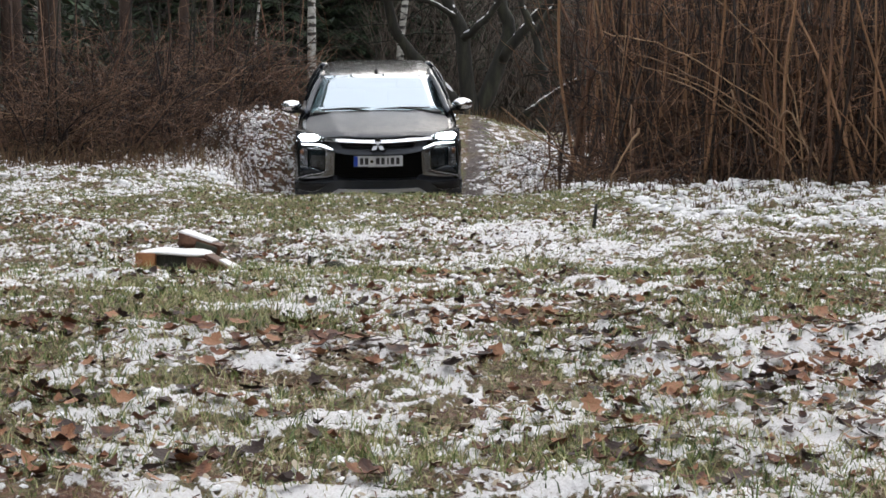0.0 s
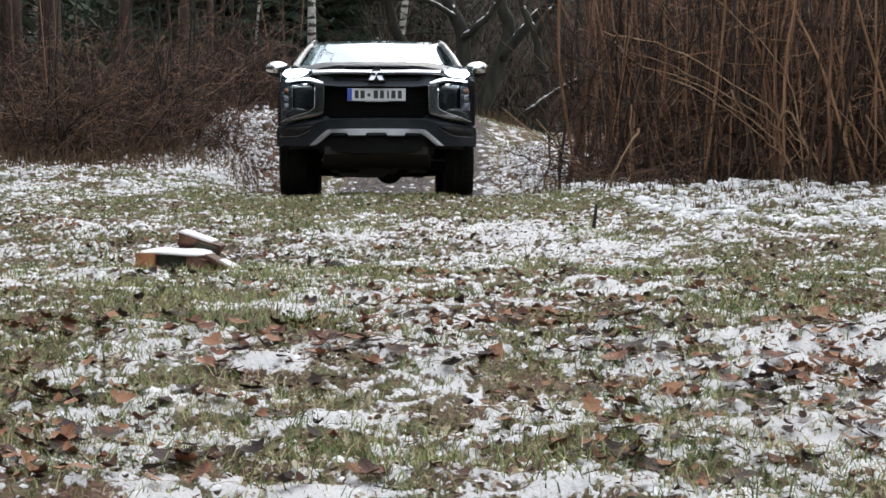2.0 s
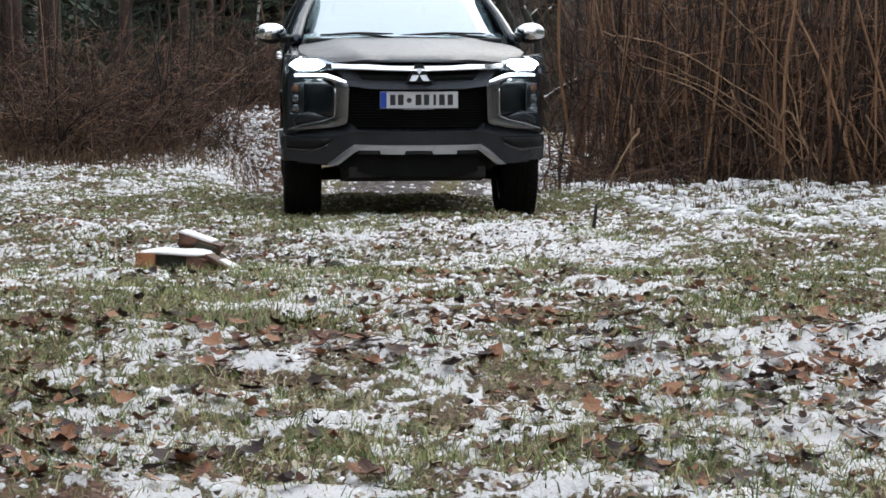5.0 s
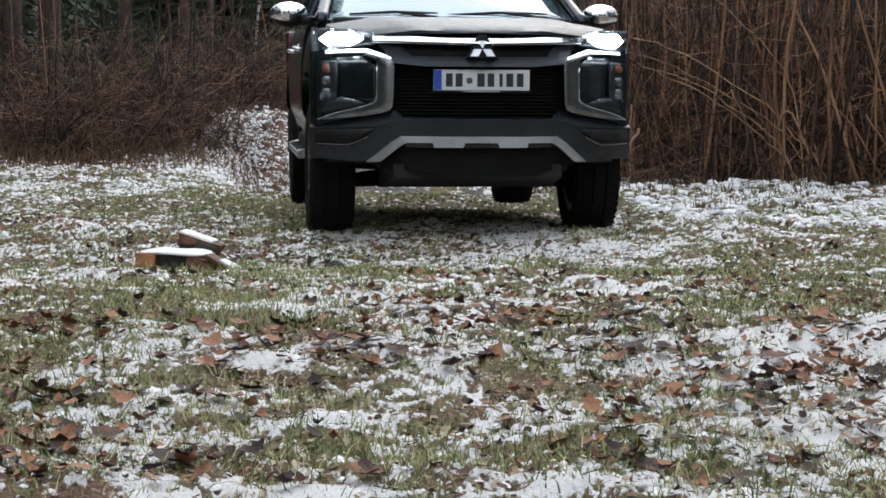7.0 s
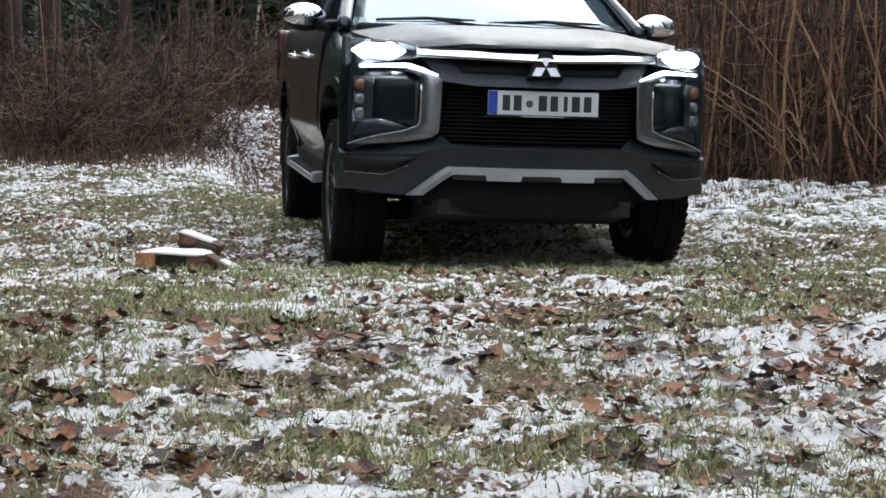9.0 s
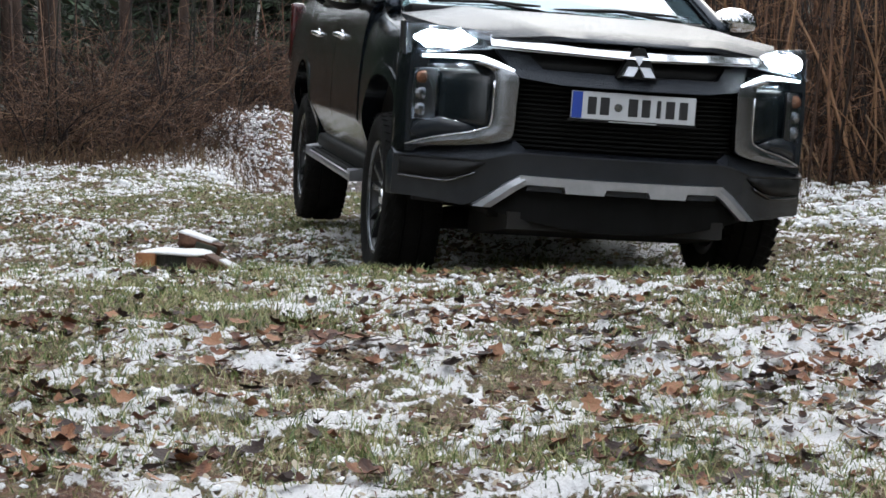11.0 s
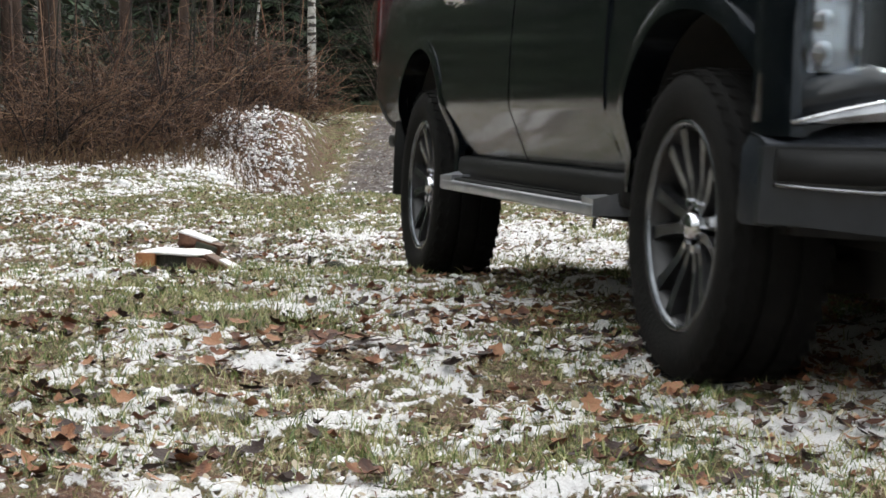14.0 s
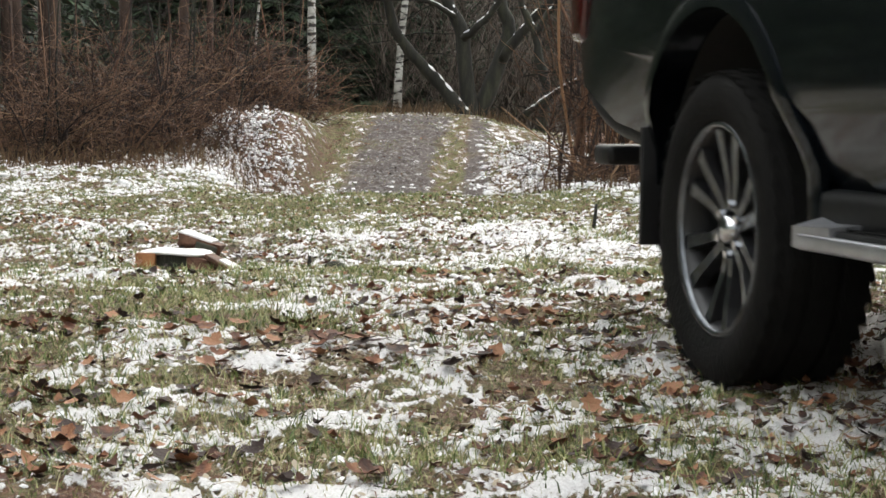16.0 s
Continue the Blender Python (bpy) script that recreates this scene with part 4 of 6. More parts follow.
def build_sides(car):
    for s in (-1, 1):
        front = part("door", side_patch(s, 0.565, 1.565, 0.50, 1.235, 0.006), M_PAINT, car, smooth="angle")
        rear = part("door", side_patch(s, 1.58, 2.62, 0.50, 1.245, 0.006, cut=lambda y, z: min(y, 2.62 - 0.12 * max(0, 0.95 - z) / 0.45 - 0.25 * max(0, 0.72 - z) / 0.22)), M_PAINT, car, smooth="angle")
        for door, y in ((front, 1.42), (rear, 2.44)):
            x = s * (side_x(1.06, y) + 0.03)
            h = ([], [])
            tube(h, smooth_path([(x - s * 0.035, y - 0.11, 1.055), (x, y - 0.08, 1.065), (x, y + 0.06, 1.068), (x - s * 0.035, y + 0.095, 1.062)], 4), [0.014] * 13, 8)
            part("door_handle", h, M_CHROME, door, "chrome door handle")
            cup = bmesh.new()
            bmesh.ops.create_uvsphere(cup, u_segments=14, v_segments=8, radius=0.055, matrix=Matrix.Translation((x - s * 0.026, y - 0.01, 1.062)) @ Matrix.Diagonal((0.16, 1, 0.6, 1)))
            part("handle_cup", cup, M_CHROME, door)
        part("window_trim", box(min(s * 0.835, s * 0.86), max(s * 0.835, s * 0.86), 0.60, 2.60, 1.228, 1.243, 0.005), M_BLACK, car)
        # running board: a black tread in a bright frame with raised ends
        x0, x1 = s * 0.74, s * 0.915
        board = part("running_board", box(min(x0, x1), max(x0, x1), 0.66, 2.36, 0.385, 0.423, 0.014), M_GRILLE, car)
        for k in range(4):
            xr = s * (0.79 + 0.03 * k)
            part("tread_rib", box(xr - 0.006, xr + 0.006, 0.72, 2.30, 0.423, 0.4275, 0.0015), M_GRILLE, board)
        part("board_edge", box(min(s * 0.903, s * 0.926), max(s * 0.903, s * 0.926), 0.56, 2.44, 0.376, 0.412, 0.008), M_SILVER, board, "satin silver edge")
        for ya, yb in ((0.67, 0.56), (2.28, 2.46)):
            cap = bmesh.new()
            vs = [cap.verts.new((s * x, yy, z)) for x, up in ((0.75, 0.045), (0.924, 0.0)) for yy, z in ((ya, 0.430 + up * 0.3), (yb, 0.424 + up), (yb, 0.380), (ya, 0.380))]
            for q in ((0, 1, 2, 3), (7, 6, 5, 4), (0, 4, 5, 1), (1, 5, 6, 2), (2, 6, 7, 3), (3, 7, 4, 0)):
                cap.faces.new([vs[i] for i in q])
            part("board_end", cap, M_SILVER, board, smooth=False)
        part("sill", box(min(s * 0.70, s * 0.855), max(s * 0.70, s * 0.855), 0.50, 2.50, 0.40, 0.50, 0.03), M_BLACK, car)
        for yy in (0.9, 2.1):
            part("board_bracket", box(min(s * 0.55, s * 0.86), max(s * 0.55, s * 0.86), yy - 0.03, yy + 0.03, 0.375, 0.41, 0.006), M_MUD, car)
        # mirror with a chrome cap
        head = bmesh.new()
        bmesh.ops.create_uvsphere(head, u_segments=20, v_segments=12, radius=1, matrix=Matrix.Translation((s * 0.975, 0.74, 1.265)) @ Matrix.Diagonal((0.115, 0.075, 0.082, 1)))
        mirror = part("side_mirror", head, M_BLACK, car)
        cap = bmesh.new()
        bmesh.ops.create_uvsphere(cap, u_segments=20, v_segments=12, radius=1, matrix=Matrix.Translation((s * 0.978, 0.735, 1.270)) @ Matrix.Diagonal((0.118, 0.080, 0.084, 1)))
        bmesh.ops.bisect_plane(cap, geom=cap.verts[:] + cap.edges[:] + cap.faces[:], plane_co=(s * 0.97, 0.735, 1.252), plane_no=(0, 0.55, -1), clear_outer=True)
        part("mirror_cap", cap, M_CHROME, mirror, "chrome mirror cap")
        arm = ([], [])
        tube(arm, [(s * 0.80, 0.66, 1.22), (s * 0.90, 0.72, 1.215)], [0.032, 0.028], 8)
        part("mirror_arm", arm, M_BLACK, mirror)
        # rear lamp and flaps
        part("tail_lamp", box(min(s * 0.80, s * 0.892), max(s * 0.80, s * 0.892), 4.18, 4.325, 0.86, 1.25, 0.025), M_RED, car, "red tail lamp")
        part("mud_flap", box(min(s * 0.66, s * 0.90), max(s * 0.66, s * 0.90), 3.47, 3.49, 0.31, 0.62, 0.006), M_BLACK, car)
        edge = ([], [])
        tube(edge, smooth_path([(s * 0.82, 3.50, 0.585), (s * 0.845, 3.85, 0.630), (s * 0.845, 4.12, 0.715), (s * 0.80, 4.31, 0.81)], 5), [0.034] * 16, 10)
        part("rear_bumper_corner", edge, M_BLACK, car)
    part("rear_bumper", box(-0.78, 0.78, 4.26, 4.46, 0.50, 0.56, 0.02), M_BLACK, car)
    part("tailgate", box(-0.78, 0.78, 4.285, 4.335, 0.84, 1.27, 0.02), M_PAINT, car)
    hitch = ([], [])
    tube(hitch, [(0, 4.2, 0.50), (0, 4.50, 0.50), (0, 4.56, 0.54)], [0.03, 0.03, 0.025], 8)
    part("tow_hitch", hitch, M_BLACK, car)
    # underbody
    part("chassis_rail", box(-0.52, -0.40, -0.7, 4.2, 0.36, 0.48, 0.01), M_MUD, car)
    part("chassis_rail", box(0.40, 0.52, -0.7, 4.2, 0.36, 0.48, 0.01), M_MUD, car)
    for y, rr in ((0, 0.045), (WHEELBASE, 0.055)):
        axle = ([], [])
        tube(axle, [(-0.68, y, HUB_Z), (-0.2, y, HUB_Z - 0.02), (0.2, y, HUB_Z - 0.02), (0.68, y, HUB_Z)], [rr] * 4, 10)
        part("axle", axle, M_MUD, car)
        ball = bmesh.new()
        bmesh.ops.create_uvsphere(ball, u_segments=14, v_segments=10, radius=0.15, matrix=Matrix.Translation((0.12, y, HUB_Z - 0.01)) @ Matrix.Diagonal((1, 0.9, 0.9, 1)))
        part("differential", ball, M_MUD, car)
    for sx in (-1, 1):
        arm = ([], [])
        tube(arm, [(sx * 0.30, -0.12, 0.30), (sx * 0.68, 0.0, 0.27)], [0.05, 0.04], 8)
        tube(arm, [(sx * 0.30, 0.22, 0.30), (sx * 0.68, 0.0, 0.27)], [0.05, 0.04], 8)
        part("suspension_arm", arm, M_MUD, car)
    part("crossmember", box(-0.45, 0.45, -0.25, 0.25, 0.25, 0.40, 0.04), M_MUD, car)
    part("gearbox", box(-0.20, 0.20, 0.3, 1.6, 0.28, 0.5, 0.04), M_MUD, car)
    part("fuel_tank", box(-0.42, 0.10, 1.7, 2.5, 0.30, 0.5, 0.05), M_MUD, car)
    part("engine", box(-0.38, 0.38, -0.55, 0.45, 0.40, 0.95, 0.04), M_MUD, car)
    pipe = ([], [])
    tube(pipe, [(0.3, 1.0, 0.34), (0.33, 2.4, 0.36), (0.55, 3.6, 0.44), (0.6, 4.2, 0.42)], [0.03] * 4, 8)
    part("exhaust_pipe", pipe, M_MUD, car)


def build_wheel(name):
    """A wheel whose outer face looks to -x."""
    hub = new(name)
    tagged(hub, "wet black tyre on a six twin-spoke rim")
    profile = [(-0.095, 0.250), (-0.116, 0.260), (-0.128, 0.288), (-0.132, 0.322), (-0.124, 0.352), (-0.110, 0.368), (-0.09, 0.376), (-0.045, 0.380), (-0.042, 0.370), (-0.034, 0.370), (-0.031, 0.380), (0.031, 0.380), (0.034, 0.370), (0.042, 0.370), (0.045, 0.380), (0.09, 0.376), (0.110, 0.368), (0.124, 0.352), (0.132, 0.322), (0.128, 0.288), (0.116, 0.260), (0.095, 0.250)]
    part("tyre", lathe(profile, 72), M_RUBBER, hub, smooth="angle")
    lugs = bmesh.new()
    for k in range(44):
        for x, tw, d in ((-0.105, 0.034, 0), (-0.068, 0.036, 0.5), (0.0, 0.05, 0.25), (0.068, 0.036, 0.5), (0.105, 0.034, 0)):
            r = 0.379 if abs(x) < 0.1 else 0.370
            m = Matrix.Rotation(2 * math.pi * (k + d) / 44, 4, "X") @ Matrix.Translation((x, 0, r)) @ Matrix.Rotation(0.3 * (1 if x > 0 else -1), 4, "Z") @ Matrix.Diagonal((tw, 0.036, 0.005, 1))
            bmesh.ops.create_cube(lugs, size=1, matrix=m)
    part("tread", lugs, M_RUBBER, hub, smooth=False)
    rim = part("rim", lathe([(-0.100, 0.257), (-0.112, 0.254), (-0.106, 0.243), (-0.085, 0.232), (-0.02, 0.215), (0.10, 0.22), (0.105, 0.257)], 64), M_DARKRIM, hub, smooth="angle")
    part("rim_lip", lathe([(-0.113, 0.256), (-0.117, 0.252), (-0.115, 0.243), (-0.104, 0.238)], 64), M_ALLOY, rim)
    part("brake_disc", lathe([(-0.005, 0.0), (-0.005, 0.155), (0.02, 0.155), (0.02, 0.0)], 40), M_MUD, hub)
    for k in range(6):
        for side in (-1, 1):
            bm = bmesh.new()
            loops = []
            for r, half, x, off in ((0.045, 0.013, -0.078, 0.014), (0.11, 0.013, -0.080, 0.022), (0.18, 0.014, -0.092, 0.038), (0.246, 0.020, -0.102, 0.058)):
                o = off * side
                loops.append([bm.verts.new(v) for v in ((x, o - half, r), (x, o + half, r), (x + 0.03, o + half * 1.35, r), (x + 0.03, o - half * 1.35, r))])
            for a, b in zip(loops, loops[1:]):
                for i in range(4):
                    bm.faces.new((a[i], a[(i + 1) % 4], b[(i + 1) % 4], b[i])).material_index = 0 if i == 0 else 1
            bm.faces.new(loops[0][::-1]).material_index = 1
            bm.faces.new(loops[-1]).material_index = 1
            bm.transform(Matrix.Rotation(2 * math.pi * k / 6, 4, "X"))
            part("spoke", bm, [M_ALLOY, M_DARKRIM], rim, smooth=False)
    cap = lathe([(-0.098, 0.0), (-0.098, 0.026), (-0.092, 0.034), (-0.06, 0.036)], 24)
    part("hub_cap", cap, M_CHROME, hub)
    for k in range(6):
        g = 2 * math.pi * (k + 0.5) / 6
        nut = cylinder_x(-0.088, -0.06, 0.060 * math.cos(g), 0.060 * math.sin(g), 0.011, 6)
        part("wheel_nut", nut, M_CHROME, hub, smooth=False)
    return hub


car = thing("pickup_truck", "wet graphite-grey double-cab pickup with lit headlights", "pickup truck")
build_body(car)
build_cab(car)
build_nose(car)
build_sides(car)
for piece in list(car.children_recursive):
    # the glasshouse sits low and the tail is short
    for v in piece.data.vertices:
        if v.co.z > 1.25:
            v.co.z = 1.25 + (v.co.z - 1.25) * 0.86
        if v.co.y > 3.6:
            v.co.y = 3.6 + (v.co.y - 3.6) * 0.76
first = build_wheel("wheel")
first.parent = car
wheels = [first] + [copy_thing(first, pose(0, 0, 0)) for _ in range(3)]
# ---- plants and litter ----
rnd = random.Random(7)
rng = np.random.default_rng(11)


def joined(name, verts, faces, mat, parent=None, label="", category="", kind="stuff", group=""):
    """One mesh from arrays: vertices (n, 3) and faces (m, 3 or 4)."""
    me = bpy.data.meshes.new(name)
    verts, faces = np.asarray(verts, np.float32), np.asarray(faces, np.int32)
    me.vertices.add(len(verts))
    me.vertices.foreach_set("co", verts.ravel())
    me.loops.add(faces.size)
    me.loops.foreach_set("vertex_index", faces.ravel())
    me.polygons.add(len(faces))
    me.polygons.foreach_set("loop_start", np.arange(0, faces.size, faces.shape[1]))
    me.update()
    me.materials.append(mat)
    ob = new(name, me)
    if parent:
        ob.parent = parent
    return tagged(ob, label, category, group, kind)


def scatter(count, y0, y1, spread=0.252, margin=0.3, power=1.0):
    """Places over the meadow between two distances, evenly or (power < 1) denser where y is small."""
    u = rng.random(count)
    y = (y0 ** (1 + power) + u * (y1 ** (1 + power) - y0 ** (1 + power))) ** (1 / (1 + power))
    x = (rng.random(count) * 2 - 1) * (margin + spread * y)
    return x, y


def build_grass():
    x, y = scatter(420000, 3.2, 19.5, power=0.3)
    # and along the track over the mound
    far_x, far_y = rng.uniform(-2.4, 1.9, 60000), rng.uniform(19.5, 33, 60000)
    off_track = rng.random(60000) < 0.10 + 0.9 * smooth01(0.5, 0.68, abs(far_x + 0.70)) * smooth01(0.1, 0.22, abs(far_x - 0.42)) * (0.4 + 0.6 * smooth01(0.06, 0.16, abs(far_x + 1.66)))
    x, y = np.concatenate([x, far_x[off_track]]), np.concatenate([y, far_y[off_track]])
    clump = fbm(x, y, 2.2, 3, 51) + 0.5 * (fbm(x, y, 12, 2, 57) - 0.5)
    # the band before the hollow is grassy, and so are tufts all over the meadow
    band_ = 0.10 * np.exp(-((y - 15.8) / 2.4) ** 2) + 0.06 * np.exp(-((y - 7.6) / 0.7) ** 2)
    keep = rng.random(len(x)) < np.clip((clump + band_ - 0.36) * 4.0, 0.28, 1) * (1 - 0.50 * snow_cover(x, y))
    x, y, clump = x[keep], y[keep], clump[keep]
    n = len(x)
    z = ground_height(x, y) - 0.004
    h = (0.008 + 0.028 * rng.random(n) ** 2.5) * (0.4 + 1.5 * np.clip(clump, 0, 1))
    w = 0.0006 + 0.0008 * rng.random(n) + 0.00013 * y
    a, b = rng.random(n) * 2 * np.pi, rng.random(n) * 2 * np.pi
    lean = h * (0.3 + 1.0 * rng.random(n))
    ux, uy = np.cos(a) * w, np.sin(a) * w * 0.5
    lx, ly = np.cos(b) * lean, np.sin(b) * lean
    p0 = np.stack([x - ux, y - uy, z], 1)
    p1 = np.stack([x + ux, y + uy, z], 1)
    p2 = np.stack([x + lx * 0.35 + ux * 0.8, y + ly * 0.35 + uy * 0.8, z + h * 0.65], 1)
    p3 = np.stack([x + lx * 0.35 - ux * 0.8, y + ly * 0.35 - uy * 0.8, z + h * 0.65], 1)
    p4 = np.stack([x + lx, y + ly, z + h], 1)
    verts = np.stack([p0, p1, p2, p3, p4], 1).reshape(-1, 3)
    k = np.arange(n)[:, None] * 5
    faces = np.concatenate([k + [0, 1, 2], k + [0, 2, 3], k + [3, 2, 4]], 0)
    return joined("grass", verts, faces, M_GRASS, label="thin wet winter grass, green and straw-coloured tufts", category="grass")


def leaf_shape(size, curl, lobes):
    """A curled dead leaf as a small fan of faces with a folded midrib."""
    n = 9
    rim = []
    for k in range(n):
        t = k / (n - 1)
        half = 0.36 * size * math.sin(math.pi * min(1, t * 0.94 + 0.03)) ** 0.8 * (1 + lobes * math.sin(t * 19))
        up = curl * size * (4 * (t - 0.5) ** 2)
        rim.append(((t - 0.5) * size, half, up + curl * half * 1.1, up))
    vs = [(x, 0, u + 0.004) for x, h, s, u in rim] + [(x, h, s + 0.004) for x, h, s, u in rim] + [(x, -h, s * 0.8 + 0.004) for x, h, s, u in rim]
    fs = []
    for k in range(n - 1):
        fs += [(k, k + 1, n + k + 1, n + k), (2 * n + k, 2 * n + k + 1, k + 1, k)]
    return vs, fs


def build_leaves():
    shapes = []
    for k in range(7):
        me = bpy.data.meshes.new("leaf")
        vs, fs = leaf_shape(0.036 + 0.007 * k, [0.08, 0.2, 0.12, 0.35, 0.1, 0.28, 0.15][k], 0.40 if k % 2 else 0.24)
        me.from_pydata(vs, [], fs)
        me.materials.append(M_LEAF)
        me.shade_smooth()
        shapes.append(me)
    # the leaves nearest the path of the eye, one by one
    x, y = scatter(1500, 3.3, 5.6, margin=0.1)
    keep = (fbm(x, y, 2.3, 2, 71) + 0.35 * rng.random(len(x)) > 0.70)
    x, y = x[keep][:290], y[keep][:290]
    z = ground_height(x, y)
    for a, b, c in zip(x, y, z):
        ob = new("leaf", rnd.choice(shapes))
        ob.parent = ground
        ob.matrix_world = pose(a, b, c + 0.006 + rnd.random() * 0.008, rnd.gauss(0, 12), rnd.gauss(0, 12), rnd.random() * 360)
    # those farther off, joined
    x, y = scatter(50000, 3.3, 19, power=0.25)
    x, y = np.concatenate([x, rng.uniform(-3.6, 2.2, 5000)]), np.concatenate([y, rng.uniform(19, 31, 5000)])
    dens = fbm(x, y, 1.1, 3, 73) + 0.3 * (fbm(x, y, 6, 2, 79) - 0.5) + 0.07 * np.exp(-((y - 5) / 3.0) ** 2) - 0.09 * smooth01(6.5, 9, y) - 0.05 * smooth01(12, 16, y) + 0.21 * smooth01(19, 21, y) + 0.12 * np.exp(-((x - 3.4) / 1.8) ** 2 - ((y - 15.5) / 3.5) ** 2)
    keep = rng.random(len(x)) < np.clip((dens - 0.47) * 2.6, 0.04, 0.55)
    x, y = x[keep], y[keep]
    z = ground_height(x, y)
    verts, faces = [], []
    for a, b, c in zip(x, y, z):
        vs, fs = leaf_shape(0.015 + 0.036 * rnd.random() ** 1.8, rnd.random() * 0.5, rnd.random() * 0.4)
        m = pose(a, b, c + 0.003 + 0.008 * rnd.random(), rnd.gauss(0, 14), rnd.gauss(0, 14), rnd.random() * 360)
        keepers = (0, 2, 4, 6, 8)
        pts = [vs[i] for i in keepers] + [vs[9 + i] for i in keepers] + [vs[18 + i] for i in keepers]
        base = len(verts)
        verts += [tuple(m @ Vector(p)) for p in pts]
        for k in range(4):
            faces += [(base + k, base + k + 1, base + 6 + k, base + 5 + k), (base + 10 + k, base + 11 + k, base + k + 1, base + k)]
    joined("leaf_litter", verts, faces, M_LEAF, label="wet brown fallen leaves strewn over the meadow", category="leaves")


def build_debris():
    """Broken stems, bleached blades and crumbs of leaf lying flat between the tufts."""
    x, y = scatter(190000, 3.2, 19.5, power=0.35)
    dens = fbm(x, y, 3.1, 3, 83) + 0.4 * (fbm(x, y, 17, 2, 89) - 0.5)
    keep = rng.random(len(x)) < np.clip((dens - 0.30) * 3.0, 0.12, 1) * (1 - 0.45 * snow_cover(x, y))
    x, y = x[keep], y[keep]
    n = len(x)
    z = ground_height(x, y) + 0.001 + 0.006 * rng.random(n)
    crumb = rng.random(n) < 0.45
    half = np.where(crumb, 0.003 + 0.007 * rng.random(n), 0.006 + 0.020 * rng.random(n) ** 1.5)
    w = np.where(crumb, half * (0.4 + 0.5 * rng.random(n)), 0.0007 + 0.0009 * rng.random(n)) + 0.00010 * y
    a = rng.random(n) * 2 * np.pi
    up, roll, bend = half * rng.normal(0, 0.30, n), w * rng.normal(0, 0.5, n), half * rng.normal(0, 0.25, n)
    ca, sa = np.cos(a), np.sin(a)
    rows = []
    for u in (-1, 0, 1):
        side = bend * (1 - u * u)
        width = w * (1.0 if u == 0 else 0.55)
        for v in (-1, 1):
            d, e = half * u, width * v + side
            rows.append(np.stack([x + ca * d - sa * e, y + sa * d + ca * e, z + up * u + roll * v + 0.15 * half * (1 - u * u)], 1))
    verts = np.stack(rows, 1).reshape(-1, 3)
    k = np.arange(n)[:, None] * 6
    faces = np.concatenate([k + [0, 1, 3, 2], k + [2, 3, 5, 4]], 0)
    joined("plant_debris", verts, faces, M_DEBRIS, label="broken pale stems and leaf crumbs strewn on the turf", category="plant debris")


def build_snow_flecks():
    x, y = scatter(60000, 3.2, 24, power=0.6)
    cover = snow_cover(x, y)
    # the side banks are thick with it
    keep = rng.random(len(x)) < (0.22 + 0.4 * cover) * (0.3 + 0.7 * smooth01(6, 9, y)) * (1 - 0.75 * smooth01(0.85, 0.6, abs(x + 0.62)) * smooth01(19.5, 21, y))
    x, y = x[keep], y[keep]
    n = len(x)
    z = ground_height(x, y)
    r = 0.003 + 0.010 * rng.random(n) ** 1.6 + 0.0009 * y
    ang = rng.random(n) * 2 * np.pi
    ring = []
    for lvl, rr, hh in ((0, 1.0, -0.25), (1, 0.75, 0.35)):
        for k in range(7):
            g = ang + 2 * np.pi * k / 7
            wob = 0.65 + 0.7 * rng.random(n)
            ring.append(np.stack([x + np.cos(g) * r * rr * wob, y + np.sin(g) * r * rr * wob, z - 0.004 + 0.6 * hh * r + 0.2 * r * rng.random(n)], 1))
    ring.append(np.stack([x, y, z + r * 0.4], 1))
    verts = np.stack(ring, 1).reshape(-1, 3)
    base = np.arange(n)[:, None] * 15
    faces = []
    for k in range(7):
        j = (k + 1) % 7
        faces += [base + [k, j, 7 + j], base + [k, 7 + j, 7 + k], base + [7 + k, 7 + j, 14]]
    ob = joined("snow_flecks", verts, np.concatenate(faces, 0), M_SNOW, label="lumps of wet snow caught on grass and leaves", category="snow")
    ob.data.shade_smooth()


